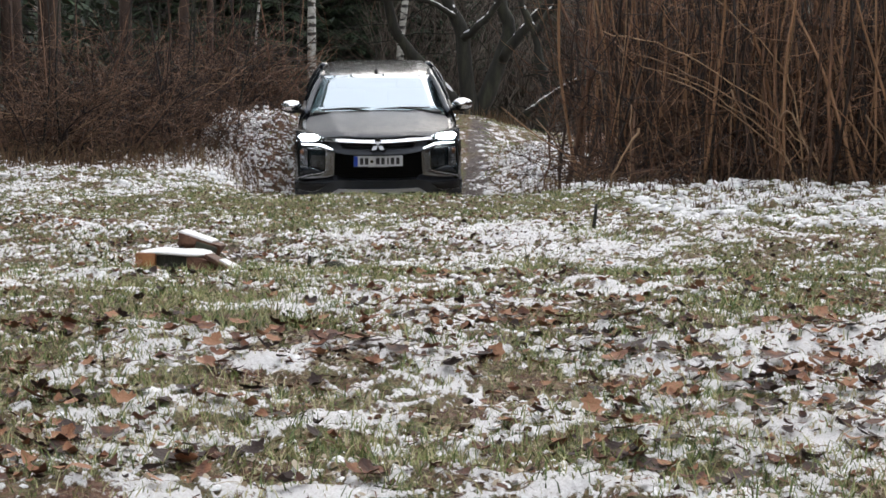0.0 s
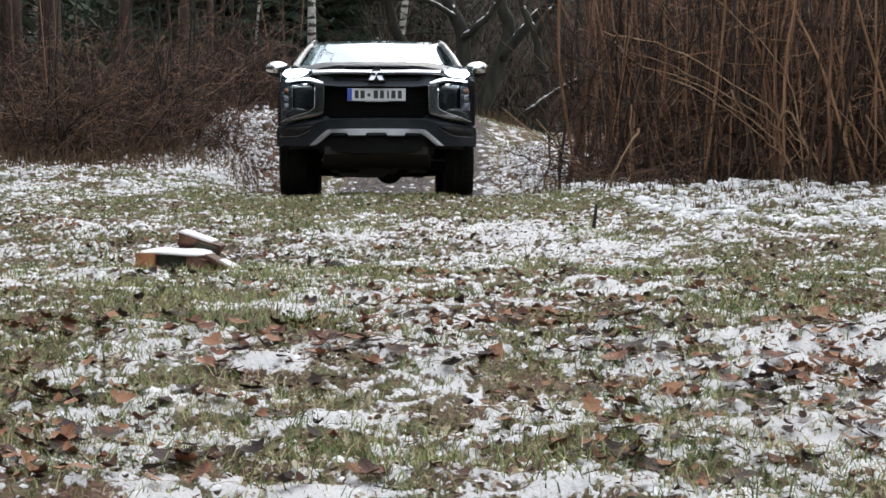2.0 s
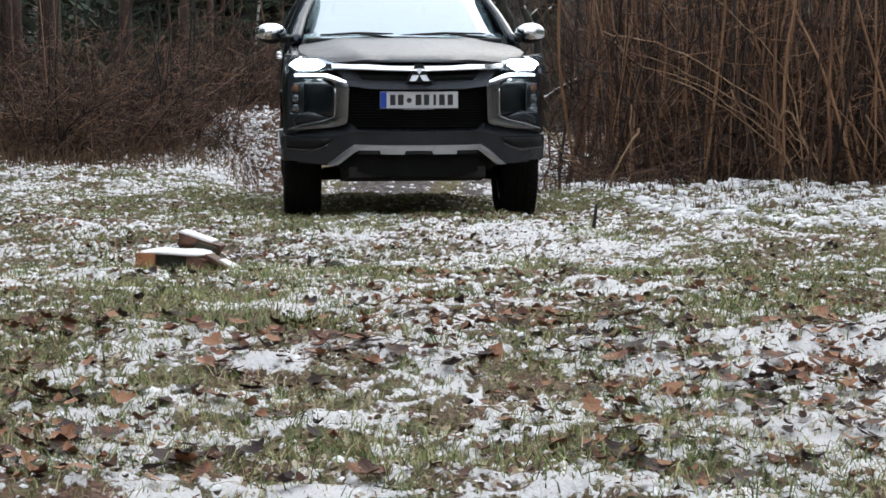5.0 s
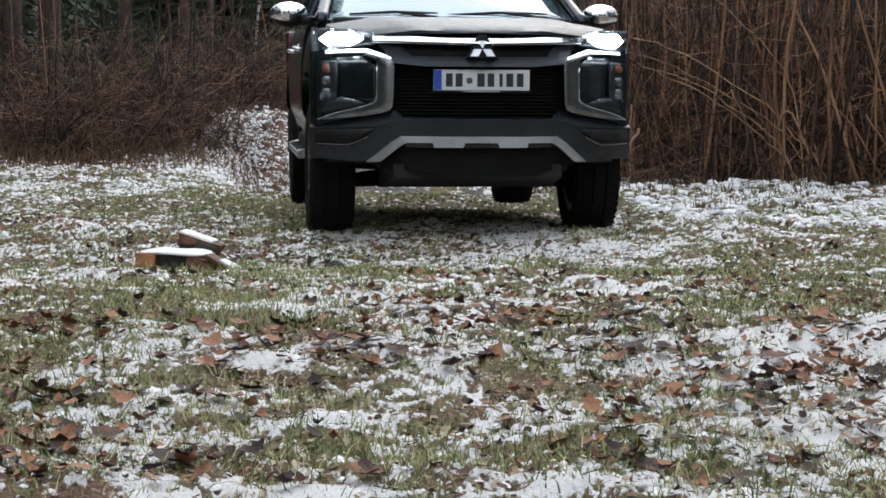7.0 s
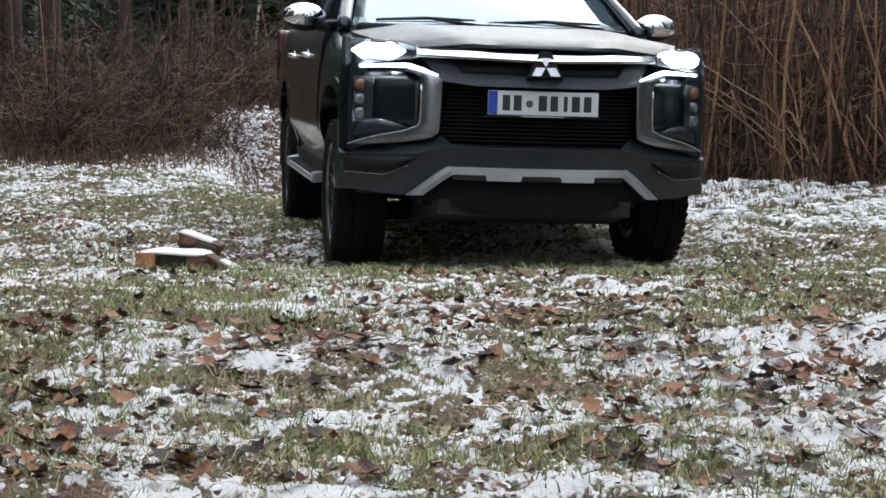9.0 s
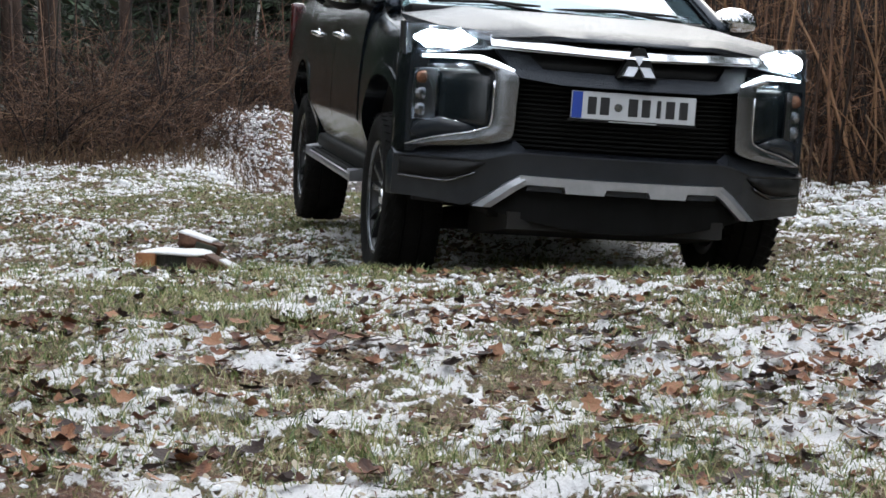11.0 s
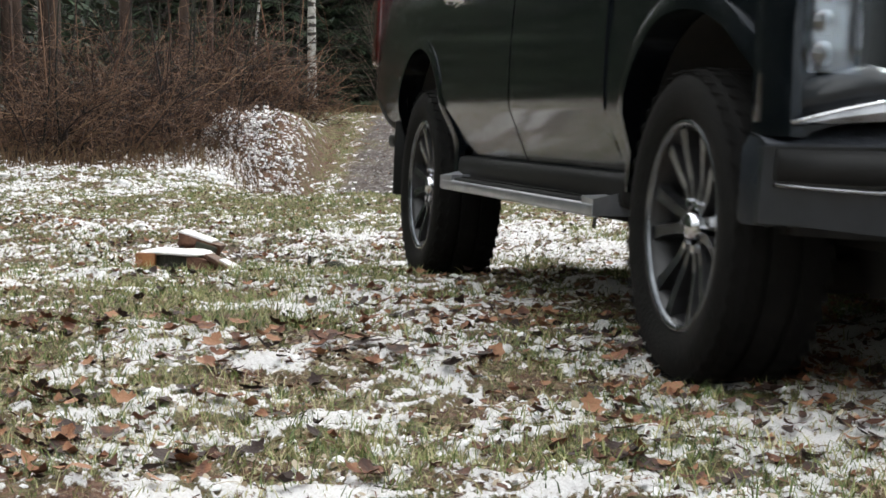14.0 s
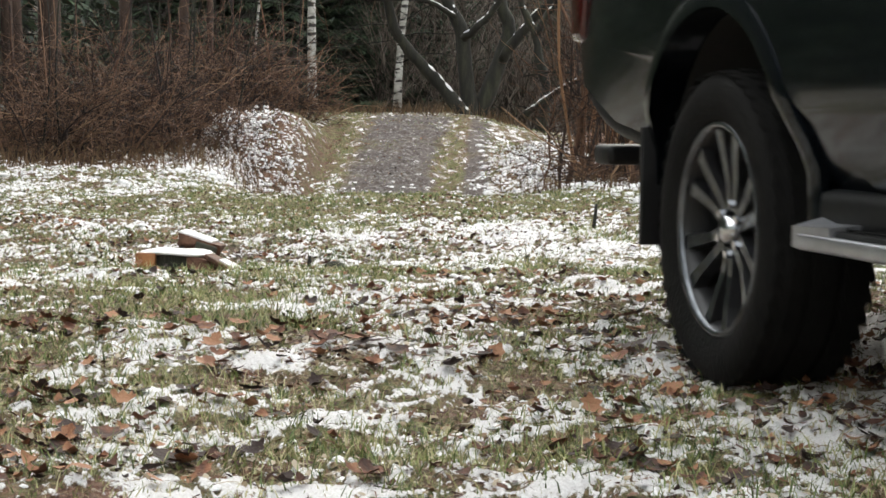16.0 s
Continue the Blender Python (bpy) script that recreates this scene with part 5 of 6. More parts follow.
def build_snow_clods():
    """Rough clods of snow on the tussocks by the thicket and along the shrubs."""
    spots = [(3400, (1.5, 4.9), (11.0, 18.6)), (900, (-6.0, -2.3), (17.4, 20.5)), (2600, (1.2, 5.6), (17.4, 19.8)), (900, (-3.6, -1.8), (21.5, 25.5)), (900, (0.5, 1.8), (21.5, 27.0))]
    x = np.concatenate([rng.uniform(*sx, n) for n, sx, sy in spots])
    y = np.concatenate([rng.uniform(*sy, n) for n, sx, sy in spots])
    keep = fbm(x, y, 1.6, 2, 97) + 0.35 * rng.random(len(x)) > 0.62
    x, y = x[keep], y[keep]
    n = len(x)
    z = ground_height(x, y)
    r = 0.010 + 0.022 * rng.random(n) ** 2 + 0.022 * rng.random(n) ** 3 * (x > 1.2) * (y < 19)
    tall = 0.5 + 0.6 * rng.random(n)
    ang = rng.random(n) * 2 * np.pi
    ring = []
    for rr, hh in ((1.0, -0.3), (0.95, 0.3), (0.6, 0.8)):
        for k in range(9):
            g = ang + 2 * np.pi * k / 9
            wob = 0.4 + 1.2 * rng.random(n)
            ring.append(np.stack([x + np.cos(g) * r * rr * wob * 1.5, y + np.sin(g) * r * rr * wob, z + (hh + 0.35 * rng.random(n)) * r * tall], 1))
    ring.append(np.stack([x, y, z + r * tall * 1.05], 1))
    verts = np.stack(ring, 1).reshape(-1, 3)
    base = np.arange(n)[:, None] * 28
    faces = []
    for lvl in (0, 9):
        for k in range(9):
            j = (k + 1) % 9
            faces += [base + [lvl + k, lvl + j, lvl + 9 + j], base + [lvl + k, lvl + 9 + j, lvl + 9 + k]]
    for k in range(9):
        faces.append(base + [18 + k, 18 + (k + 1) % 9, 27])
    ob = joined("snow_clods", verts, np.concatenate(faces, 0), M_SNOW, label="rough clods of snow on tussocks beside the thicket", category="snow")
    ob.data.shade_smooth()


def build_gravel():
    """Loose stones on the worn track over the mound."""
    n = 5000
    y = rng.uniform(19, 32, n)
    x = -0.70 + 0.035 * (y - 24) + rng.normal(0, 0.34, n)
    z = ground_height(x, y)
    r = 0.008 + 0.022 * rng.random(n) ** 2.5
    ring = []
    for k in range(6):
        g = rng.random(n) * 0.6 + 2 * np.pi * k / 6
        ring.append(np.stack([x + np.cos(g) * r, y + np.sin(g) * r, z + r * 0.15 * rng.random(n)], 1))
    ring.append(np.stack([x, y, z + r * (0.5 + 0.4 * rng.random(n))], 1))
    verts = np.stack(ring, 1).reshape(-1, 3)
    base = np.arange(n)[:, None] * 7
    faces = np.concatenate([base + [k, (k + 1) % 6, 6] for k in range(6)], 0)
    joined("gravel", verts, faces, M_STONE, label="loose grey and brown stones on the worn track", category="gravel")


# ---- woody plants ----
def wander(p, d, length, steps, wild, droop=0.0):
    """Points of a twig that starts at p in the direction d."""
    p, d = Vector(p), Vector(d).normalized()
    pts = [tuple(p)]
    for _ in range(steps):
        d = (d + Vector((rnd.gauss(0, wild), rnd.gauss(0, wild), rnd.gauss(0, wild) - droop))).normalized()
        p = p + d * (length / steps)
        pts.append(tuple(p))
    return pts


def taper(r0, r1, n):
    return [r0 + (r1 - r0) * k / (n - 1) for k in range(n)]


TABLE_X, TABLE_Y = np.arange(-26, 30.1, 0.12), np.arange(-30, 72, 0.12)
TABLE = ground_height(*np.meshgrid(TABLE_X, TABLE_Y, indexing="ij"))


def ground_at(x, y):
    u = min(max((x - TABLE_X[0]) / 0.12, 0), len(TABLE_X) - 1.001)
    v = min(max((y - TABLE_Y[0]) / 0.12, 0), len(TABLE_Y) - 1.001)
    i, k = int(u), int(v)
    a, b = u - i, v - k
    return float((TABLE[i, k] * (1 - a) + TABLE[i + 1, k] * a) * (1 - b) + (TABLE[i, k + 1] * (1 - a) + TABLE[i + 1, k + 1] * a) * b)


def build_shrub(x, y, radius, height, twigs, label, lean=0.0):
    z = ground_at(x, y)
    shrub = thing("bare_shrub", label, "shrub", group="bare shrubs at the wood's edge", m=pose(x, y, z - 0.03))
    fine = ([], [])
    for _ in range(26):
        a = rnd.random() * 2 * math.pi
        p = (math.cos(a) * radius * 0.6 * rnd.random(), math.sin(a) * radius * 0.4 * rnd.random(), 0)
        d = (math.cos(a) * 0.5 + lean, math.sin(a) * 0.3, 0.9)
        pts = wander(p, d, height * (0.6 + 0.6 * rnd.random()), 6, 0.14, 0.05)
        stem = ([], [])
        tube(stem, pts, taper(0.013, 0.003, 7), 4)
        part("stem", stem, M_TWIG, shrub)
        for q in pts[1:]:
            for _ in range(2):
                tube(fine, wander(q, (rnd.gauss(0, 1), rnd.gauss(0, 0.6), rnd.gauss(0.4, 0.6)), 0.4 + 0.5 * rnd.random(), 3, 0.25, 0.08), taper(0.0045, 0.002, 4), 3)
    for _ in range(twigs):
        a, r = rnd.random() * 2 * math.pi, math.sqrt(rnd.random())
        px, py = math.cos(a) * radius * r, math.sin(a) * radius * 0.7 * r
        pz = rnd.random() ** 1.3 * height * 0.85 * math.sqrt(max(0.05, 1 - r * r * 0.8))
        tube(fine, wander((px, py, pz), (rnd.gauss(0, 0.8), rnd.gauss(0, 0.5), rnd.gauss(0.35, 0.6)), 0.25 + 0.55 * rnd.random(), 3, 0.28, 0.06), taper(rnd.choice((0.004, 0.004, 0.007)), 0.0022, 4), 3)
    tagged(part("twig_tangle", fine, M_TWIG, shrub), kind="stuff")
    for _ in range(4):
        out = ([], [])
        r = rnd.uniform(0.008, 0.018)
        tube(out, wander((rnd.uniform(-radius, radius), rnd.uniform(-0.3, 0.6), 0), (rnd.gauss(0, 0.08), 0, 1), rnd.uniform(2.4, 3.6), 7, 0.05), taper(r, r * 0.4, 8), 6)
        part("sapling_stem", out, M_TWIG if rnd.random() < 0.5 else M_BARK, shrub)
    # a few pale dead shoots arch over it
    for _ in range(9):
        out = ([], [])
        p = (rnd.uniform(-radius, radius) * 0.8, -radius * 0.5 * rnd.random(), rnd.random() * 0.5 * height)
        tube(out, wander(p, (rnd.choice((-1, 1)), -0.1, 0.7), 0.5 + 0.9 * rnd.random(), 6, 0.14, 0.10), taper(0.006, 0.002, 7), 4)
        part("dry_shoot", out, M_STRAW, shrub)
    return shrub


def cane_mesh(k):
    out = ([], [])
    h = 2.6 + 0.25 * k
    pts = wander((0, 0, 0), (rnd.gauss(0, 0.05), rnd.gauss(0, 0.05), 1), h, 10, 0.055)
    r = 0.006 + 0.0040 * (k % 4)
    tube(out, pts, [r * (1.0 - 0.5 * i / 10) * (1.18 if i % 2 else 1.0) for i in range(11)], 5)
    for _ in range(3):
        q = rnd.choice(pts[4:])
        tube(out, wander(q, (rnd.gauss(0, 0.6), rnd.gauss(0, 0.6), 1), 0.7, 3, 0.15), taper(0.004, 0.002, 4), 3)
    me = bpy.data.meshes.new("cane")
    me.from_pydata(out[0], [], out[1])
    me.materials.append(M_STRAW if k == 4 else M_CANE)
    me.shade_smooth()
    return me


def build_thicket():
    canes = [cane_mesh(k) for k in range(8)]
    spots = [(1.80, 18.9), (2.3, 18.6), (2.95, 18.5), (3.65, 18.3), (4.35, 18.2), (5.1, 18.4), (2.0, 20.3), (3.2, 20.2), (4.4, 20.2)]
    for k, (cx, cy) in enumerate(spots):
        cz = ground_at(cx, cy)
        clump = thing("cane_clump", "stand of dead red-brown canes in snowy litter", "canes", group="canes of the thicket", m=pose(cx, cy, cz))
        for _ in range((18, 26)[k] if k < 2 else 30):
            dx, dy = rnd.uniform(-0.45, 0.45), rnd.uniform(-0.6, 0.6)
            ob = new("cane", rnd.choice(canes))
            ob.parent = clump
            ob.matrix_basis = pose(dx, dy, ground_at(cx + dx, cy + dy) - cz - 0.03, rnd.gauss(0, 5), rnd.gauss(0, 7), rnd.random() * 360)
        # broken canes lean through the stand
        for _ in range(3):
            out = ([], [])
            tube(out, wander((rnd.uniform(-0.5, 0.5), rnd.uniform(-0.5, 0.3), 0.05), (rnd.choice((-1, -1, 1)) * rnd.uniform(0.3, 1.5), 0.1, 1), 0.6 + 1.1 * rnd.random(), 5, 0.08), taper(0.009, 0.005, 6), 4)
            part("broken_cane", out, M_STRAW if rnd.random() < 0.4 else M_CANE, clump)
    # the depth of the thicket behind the first rows, and twigs low down
    out = ([], [])
    for _ in range(900):
        x, y = 1.75 + 6.7 * rnd.random() ** 0.8, rnd.uniform(19.5, 27)
        tube(out, wander((x, y, ground_at(x, y) - 0.03), (rnd.gauss(0, 0.10), rnd.gauss(0, 0.1), 1), 2.2 + 1.8 * rnd.random(), 5, 0.05), taper(0.010 + 0.006 * rnd.random(), 0.004, 6), 4)
    for _ in range(3800):
        x, y = 1.28 + 5.2 * rnd.random() ** 0.8, rnd.uniform(17.9, 21.5)
        z = ground_at(x, y) + rnd.random() ** 2 * 1.6
        tube(out, wander((x, y, z), (rnd.gauss(0, 0.8), rnd.gauss(0, 0.5), rnd.gauss(0.6, 0.6)), 0.2 + 0.7 * rnd.random(), 3, 0.2), taper(rnd.choice((0.0045, 0.0045, 0.008)), 0.0025, 4), 3)
    for _ in range(800):
        x, y = rnd.uniform(1.3, 5.6), rnd.gauss(18.2, 0.45)
        z = ground_at(x, y) + rnd.random() ** 2 * 0.35
        tube(out, wander((x, y, z), (rnd.gauss(0, 1), rnd.gauss(0, 0.5), rnd.gauss(0.5, 0.5)), 0.12 + 0.35 * rnd.random(), 3, 0.25), taper(rnd.choice((0.004, 0.008)), 0.0025, 4), 3)
    # paler twigs and side shoots catch the light in front
    light = ([], [])
    for _ in range(1300):
        x, y = 1.7 + 4.2 * rnd.random() ** 0.8, rnd.uniform(17.8, 19.4)
        z = ground_at(x, y) + 0.1 + rnd.random() * 1.9
        tube(light, wander((x, y, z), (rnd.gauss(0.2, 0.7), rnd.gauss(0, 0.3), rnd.gauss(0.2, 0.7)), 0.2 + 0.7 * rnd.random(), 4, 0.16), taper(rnd.choice((0.004, 0.006)), 0.0025, 5), 3)
    tagged(part("thicket_shoots", light, M_CANE), "thin red-brown side shoots among the canes", "undergrowth", kind="stuff")
    # the shade between the inner rows is put into this darker cane colour
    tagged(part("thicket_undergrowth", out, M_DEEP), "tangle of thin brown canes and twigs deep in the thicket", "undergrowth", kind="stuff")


def build_bent_canes():
    """Pale dead canes that arch down through the thicket, and one broken stalk."""
    lines = [[(1.70, 17.9, 1.44), (1.95, 17.85, 1.38), (2.48, 17.8, 1.15), (2.97, 17.75, 0.86), (3.31, 17.75, 0.56), (3.55, 17.75, 0.17)],
             [(1.85, 18.0, 1.32), (2.35, 17.95, 1.16), (2.85, 17.9, 0.86), (3.20, 17.85, 0.55), (3.42, 17.8, 0.18)],
             [(2.05, 17.9, 1.22), (2.50, 17.85, 1.02), (2.95, 17.8, 0.70), (3.25, 17.8, 0.40), (3.38, 17.8, 0.16)],
             [(1.55, 18.1, 1.62), (2.05, 18.0, 1.52), (2.62, 17.95, 1.24), (3.10, 17.9, 0.90), (3.60, 17.9, 0.40), (3.75, 17.9, 0.17)],
             [(2.45, 18.1, 2.08), (2.62, 18.0, 1.94), (3.15, 17.9, 1.40), (3.36, 17.9, 1.02), (3.46, 17.85, 0.2)],
             [(1.55, 17.7, 0.20), (1.70, 17.7, 0.44), (1.87, 17.75, 0.72)],
             [(1.80, 17.8, 0.16), (1.78, 17.8, 0.50), (1.80, 17.85, 0.92)],
             [(3.55, 17.7, 0.16), (3.42, 17.75, 0.58), (3.28, 17.8, 0.86), (3.16, 17.85, 0.62)],
             [(4.45, 17.6, 0.16), (4.25, 17.7, 0.46), (4.02, 17.75, 0.84)],
             [(3.05, 17.8, 0.16), (2.95, 17.8, 0.62), (2.72, 17.85, 1.05)]]
    for k, line in enumerate(lines):
        low = min(line, key=lambda p: p[2])
        foot = Vector((low[0], low[1], ground_at(low[0], low[1])))
        pts = [Vector(p) - foot for p in line]
        for p in pts:
            p.z += -0.04 - (low[2] - foot.z) if (p + foot - Vector(low)).length < 1e-6 else 0.0
        path = smooth_path([tuple(p) for p in pts], 4)
        out = ([], [])
        thick = 0.014 if k in (5, 7, 8) else 0.0085
        tube(out, [(x + rnd.gauss(0, 0.013), y, z + rnd.gauss(0, 0.013)) for x, y, z in path], taper(thick * 0.6, thick, len(path)), 6)
        cane = part("bent_cane", out, M_STRAW)
        cane.matrix_world = Matrix.Translation(foot)
        tagged(cane, "pale dead cane bent down through the thicket" if len(line) > 3 else "short broken straw-coloured stalk by the thicket", "cane", group="bent canes of the thicket")


def build_leaning_shrub():
    """Dark stems that lean apart at the end of the thicket."""
    base = Vector((1.45, 19.6, ground_at(1.45, 19.6) - 0.04))
    shrub = thing("leaning_shrub", "bare shrub of dark leaning stems at the thicket's end", "shrub", m=Matrix.Translation(base))
    twigs = ([], [])
    for x0, x1, h, r in ((1.16, 1.40, 2.0, 0.016), (1.34, 1.66, 1.75, 0.034), (1.50, 1.98, 1.6, 0.028), (1.62, 1.86, 1.9, 0.02), (1.24, 1.18, 1.0, 0.010), (1.44, 1.52, 2.2, 0.015), (1.72, 2.25, 1.7, 0.020), (1.10, 1.10, 0.75, 0.012)):
        y = 19.6 + rnd.uniform(-0.35, 0.35)
        z0 = ground_at(x0, y) - 0.04
        pts = [Vector((x0 + (x1 - x0) * u ** 1.2 + rnd.gauss(0, 0.02), y, z0 + h * u)) - base for u in (0, 0.25, 0.5, 0.75, 1.0)]
        path = smooth_path([tuple(p) for p in pts], 3)
        out = ([], [])
        tube(out, path, taper(r, r * 0.5, len(path)), 7)
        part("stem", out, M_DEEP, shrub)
        for q in path[4:]:
            for _ in range(3):
                tube(twigs, wander(q, (rnd.gauss(0.2, 0.8), rnd.gauss(0, 0.5), rnd.gauss(0.4, 0.5)), 0.3 + 0.5 * rnd.random(), 4, 0.2), taper(0.006, 0.0025, 5), 3)
    tagged(part("twig_tangle", twigs, M_TWIG, shrub), kind="stuff")


def birch_material():
    m = varied("birch_bark", [(0.10, 0.09, 0.08), (0.42, 0.41, 0.38), (0.55, 0.54, 0.51)], 6, 0.7, bump=0.4, bump_scale=30)
    n, l = m.node_tree.nodes, m.node_tree.links
    b = n["Principled BSDF"]
    was = b.inputs["Base Color"].links[0].from_socket
    co = n.new("ShaderNodeTexCoord")
    mp = n.new("ShaderNodeMapping")
    mp.inputs["Scale"].default_value = (2.5, 2.5, 11)
    l.new(co.outputs["Object"], mp.inputs["Vector"])
    t = n.new("ShaderNodeTexNoise")
    t.inputs["Scale"].default_value, t.inputs["Detail"].default_value = 1.6, 4
    l.new(mp.outputs[0], t.inputs["Vector"])
    r = n.new("ShaderNodeValToRGB")
    r.color_ramp.elements[0].position, r.color_ramp.elements[1].position = 0.52, 0.58
    l.new(t.outputs["Fac"], r.inputs[0])
    x = n.new("ShaderNodeMix")
    x.data_type = "RGBA"
    l.new(r.outputs[0], x.inputs[0])
    l.new(was, x.inputs[6])
    x.inputs[7].default_value = (0.025, 0.022, 0.02, 1)
    l.new(x.outputs[2], b.inputs["Base Color"])
    return m


def bare_crown(tree, tips, spread, count, r0, mat):
    """Limbs and a crown of fine twigs grown from the tips of the stems."""
    limbs, twigs = ([], []), ([], [])
    for tip in tips:
        for _ in range(count):
            d = Vector((rnd.gauss(0, 0.8), rnd.gauss(0, 0.8), rnd.uniform(0.3, 1.2)))
            pts = wander(tip, d, spread * (0.6 + 0.7 * rnd.random()), 5, 0.16)
            tube(limbs, pts, taper(r0, r0 * 0.3, 6), 5)
            for q in pts[1:]:
                for _ in range(4):
                    tube(twigs, wander(q, (rnd.gauss(0, 1), rnd.gauss(0, 1), rnd.gauss(0.4, 0.8)), 0.5 + 0.8 * rnd.random(), 3, 0.25), taper(0.008, 0.003, 4), 3)
    part("limbs", limbs, mat, tree)
    tagged(part("crown", twigs, M_TWIG, tree), "crown of bare twigs", kind="stuff")


def build_birch(x, y, r, height, lean, label):
    z = ground_at(x, y)
    tree = thing("birch_tree", label, "tree", group="birches behind the mound", m=pose(x, y, z - 0.05))
    out = ([], [])
    pts = wander((0, 0, 0), (lean, 0, 1), height, 12, 0.02)
    tube(out, pts, [r * (1.25 if k == 0 else 1 - 0.065 * k) for k in range(13)], 12)
    part("trunk", out, birch_bark, tree, "white birch bark with black scars")
    bare_crown(tree, [pts[5], pts[7], pts[9], pts[11], pts[12]], 1.8, 3, 0.03, M_BARK)
    for _ in range(5):
        low = ([], [])
        q = Vector(pts[2]) + Vector((0, 0, rnd.uniform(-0.6, 0.8)))
        tube(low, wander(q, (rnd.choice((-1, 1)), -0.3, rnd.gauss(0.2, 0.3)), 0.9 + rnd.random(), 5, 0.15, 0.02), taper(0.016, 0.005, 6), 4)
        part("low_branch", low, M_BARK, tree)
    return tree


def build_old_tree(label, base, stems, snow):
    """A tree of several crooked stems, given by points from the root upwards."""
    root = Vector((*base, ground_at(*base) - 0.05))
    tree = thing("crooked_tree", label, "tree", group="crooked trees behind the mound", m=Matrix.Translation(root))
    tips = []
    for pts, r0, r1 in stems:
        if pts[0][2] < 1.0 and abs(pts[0][0] - root.x) < 0.2:
            pts = [(pts[0][0], pts[0][1], root.z)] + pts[1:]
        pts = smooth_path([(x - root.x, y - root.y, z - root.z) for x, y, z in pts], 4)
        pts = [(x + rnd.gauss(0, 0.008), y, z + rnd.gauss(0, 0.008)) for x, y, z in pts]
        out = ([], [])
        tube(out, pts, [r * (1 + rnd.gauss(0, 0.05)) for r in taper(r0, r1, len(pts))], 10)
        part("stem", out, M_BARK, tree)
        tips.append(pts[-1])
        if snow:
            for k in range(len(pts) - 1):
                slope = abs(pts[k + 1][2] - pts[k][2]) / max(1e-3, (Vector(pts[k + 1]) - Vector(pts[k])).length)
                if slope < 0.9 and rnd.random() < 0.85:
                    rr = float(np.interp(k, [0, len(pts)], [r0, r1]))
                    a, b = Vector(pts[k]), Vector(pts[k + 1])
                    lift = Vector((0, -0.3 * rr, rr * 0.78))
                    cap = ([], [])
                    tube(cap, [tuple(a + lift), tuple((a + b) / 2 + lift + Vector((0, 0, 0.01))), tuple(b + lift)], [rr * 0.32, rr * 0.42, rr * 0.32], 6)
                    part("snow_cap", cap, M_SNOW, tree, "snow lying along the branch")
    bare_crown(tree, tips, 1.9, 4, 0.035, M_BARK)
    return tree


def spruce_mesh(sprays, width):
    trunk, needles = ([], []), ([], [])
    H = 11.0
    tube(trunk, [(0, 0, 0), (0, 0, 3), (0, 0, 7), (0, 0, H)], [0.16, 0.13, 0.07, 0.01], 9)
    vs, fs = needles
    z = 0.35
    while z < H - 0.2:
        length = (1 - z / H) ** 0.75 * 2.3
        count = 11 if z < 5 else 8
        turn = rnd.random() * 6
        for k in range(count):
            g = turn + 2 * math.pi * k / count + rnd.gauss(0, 0.15)
            L = length * (0.7 + 0.45 * rnd.random())
            out = Vector((math.cos(g), math.sin(g), 0))
            steps = 9 if z < 5 else 6
            for i in range(1, steps + 1):
                t = i / steps
                at = out * (L * t) + Vector((0, 0, z - 0.35 * L * t + 0.18 * L * t * t + rnd.gauss(0, 0.03)))
                for side in (-1, 1) * sprays:
                    w = Vector((-out.y, out.x, 0)) * side
                    p = at + out * rnd.gauss(0, 0.5 * L / steps)
                    d = (w * (0.8 + rnd.random() * 0.4) + out * 0.6 + Vector((0, 0, -0.45 - 0.5 * rnd.random()))).normalized()
                    s = (0.20 + 0.22 * rnd.random()) * (1.15 - 0.5 * t)
                    across = d.cross(Vector((rnd.gauss(0, 1), rnd.gauss(0, 1), 1))).normalized() * width
                    b = len(vs)
                    for q in (p, p + d * s * 0.5 + across, p + d * s, p + d * s * 0.5 - across):
                        vs.append((q.x, q.y, q.z))
                    fs.append((b, b + 1, b + 2, b + 3))
            b = len(trunk[0])
            tube(trunk, [(0, 0, z), tuple(out * L * 0.5 + Vector((0, 0, z - 0.13 * L))), tuple(out * L + Vector((0, 0, z - 0.17 * L)))], [0.02, 0.012, 0.004], 3)
        z += 0.24 if z < 5 else 0.34
    return trunk, needles


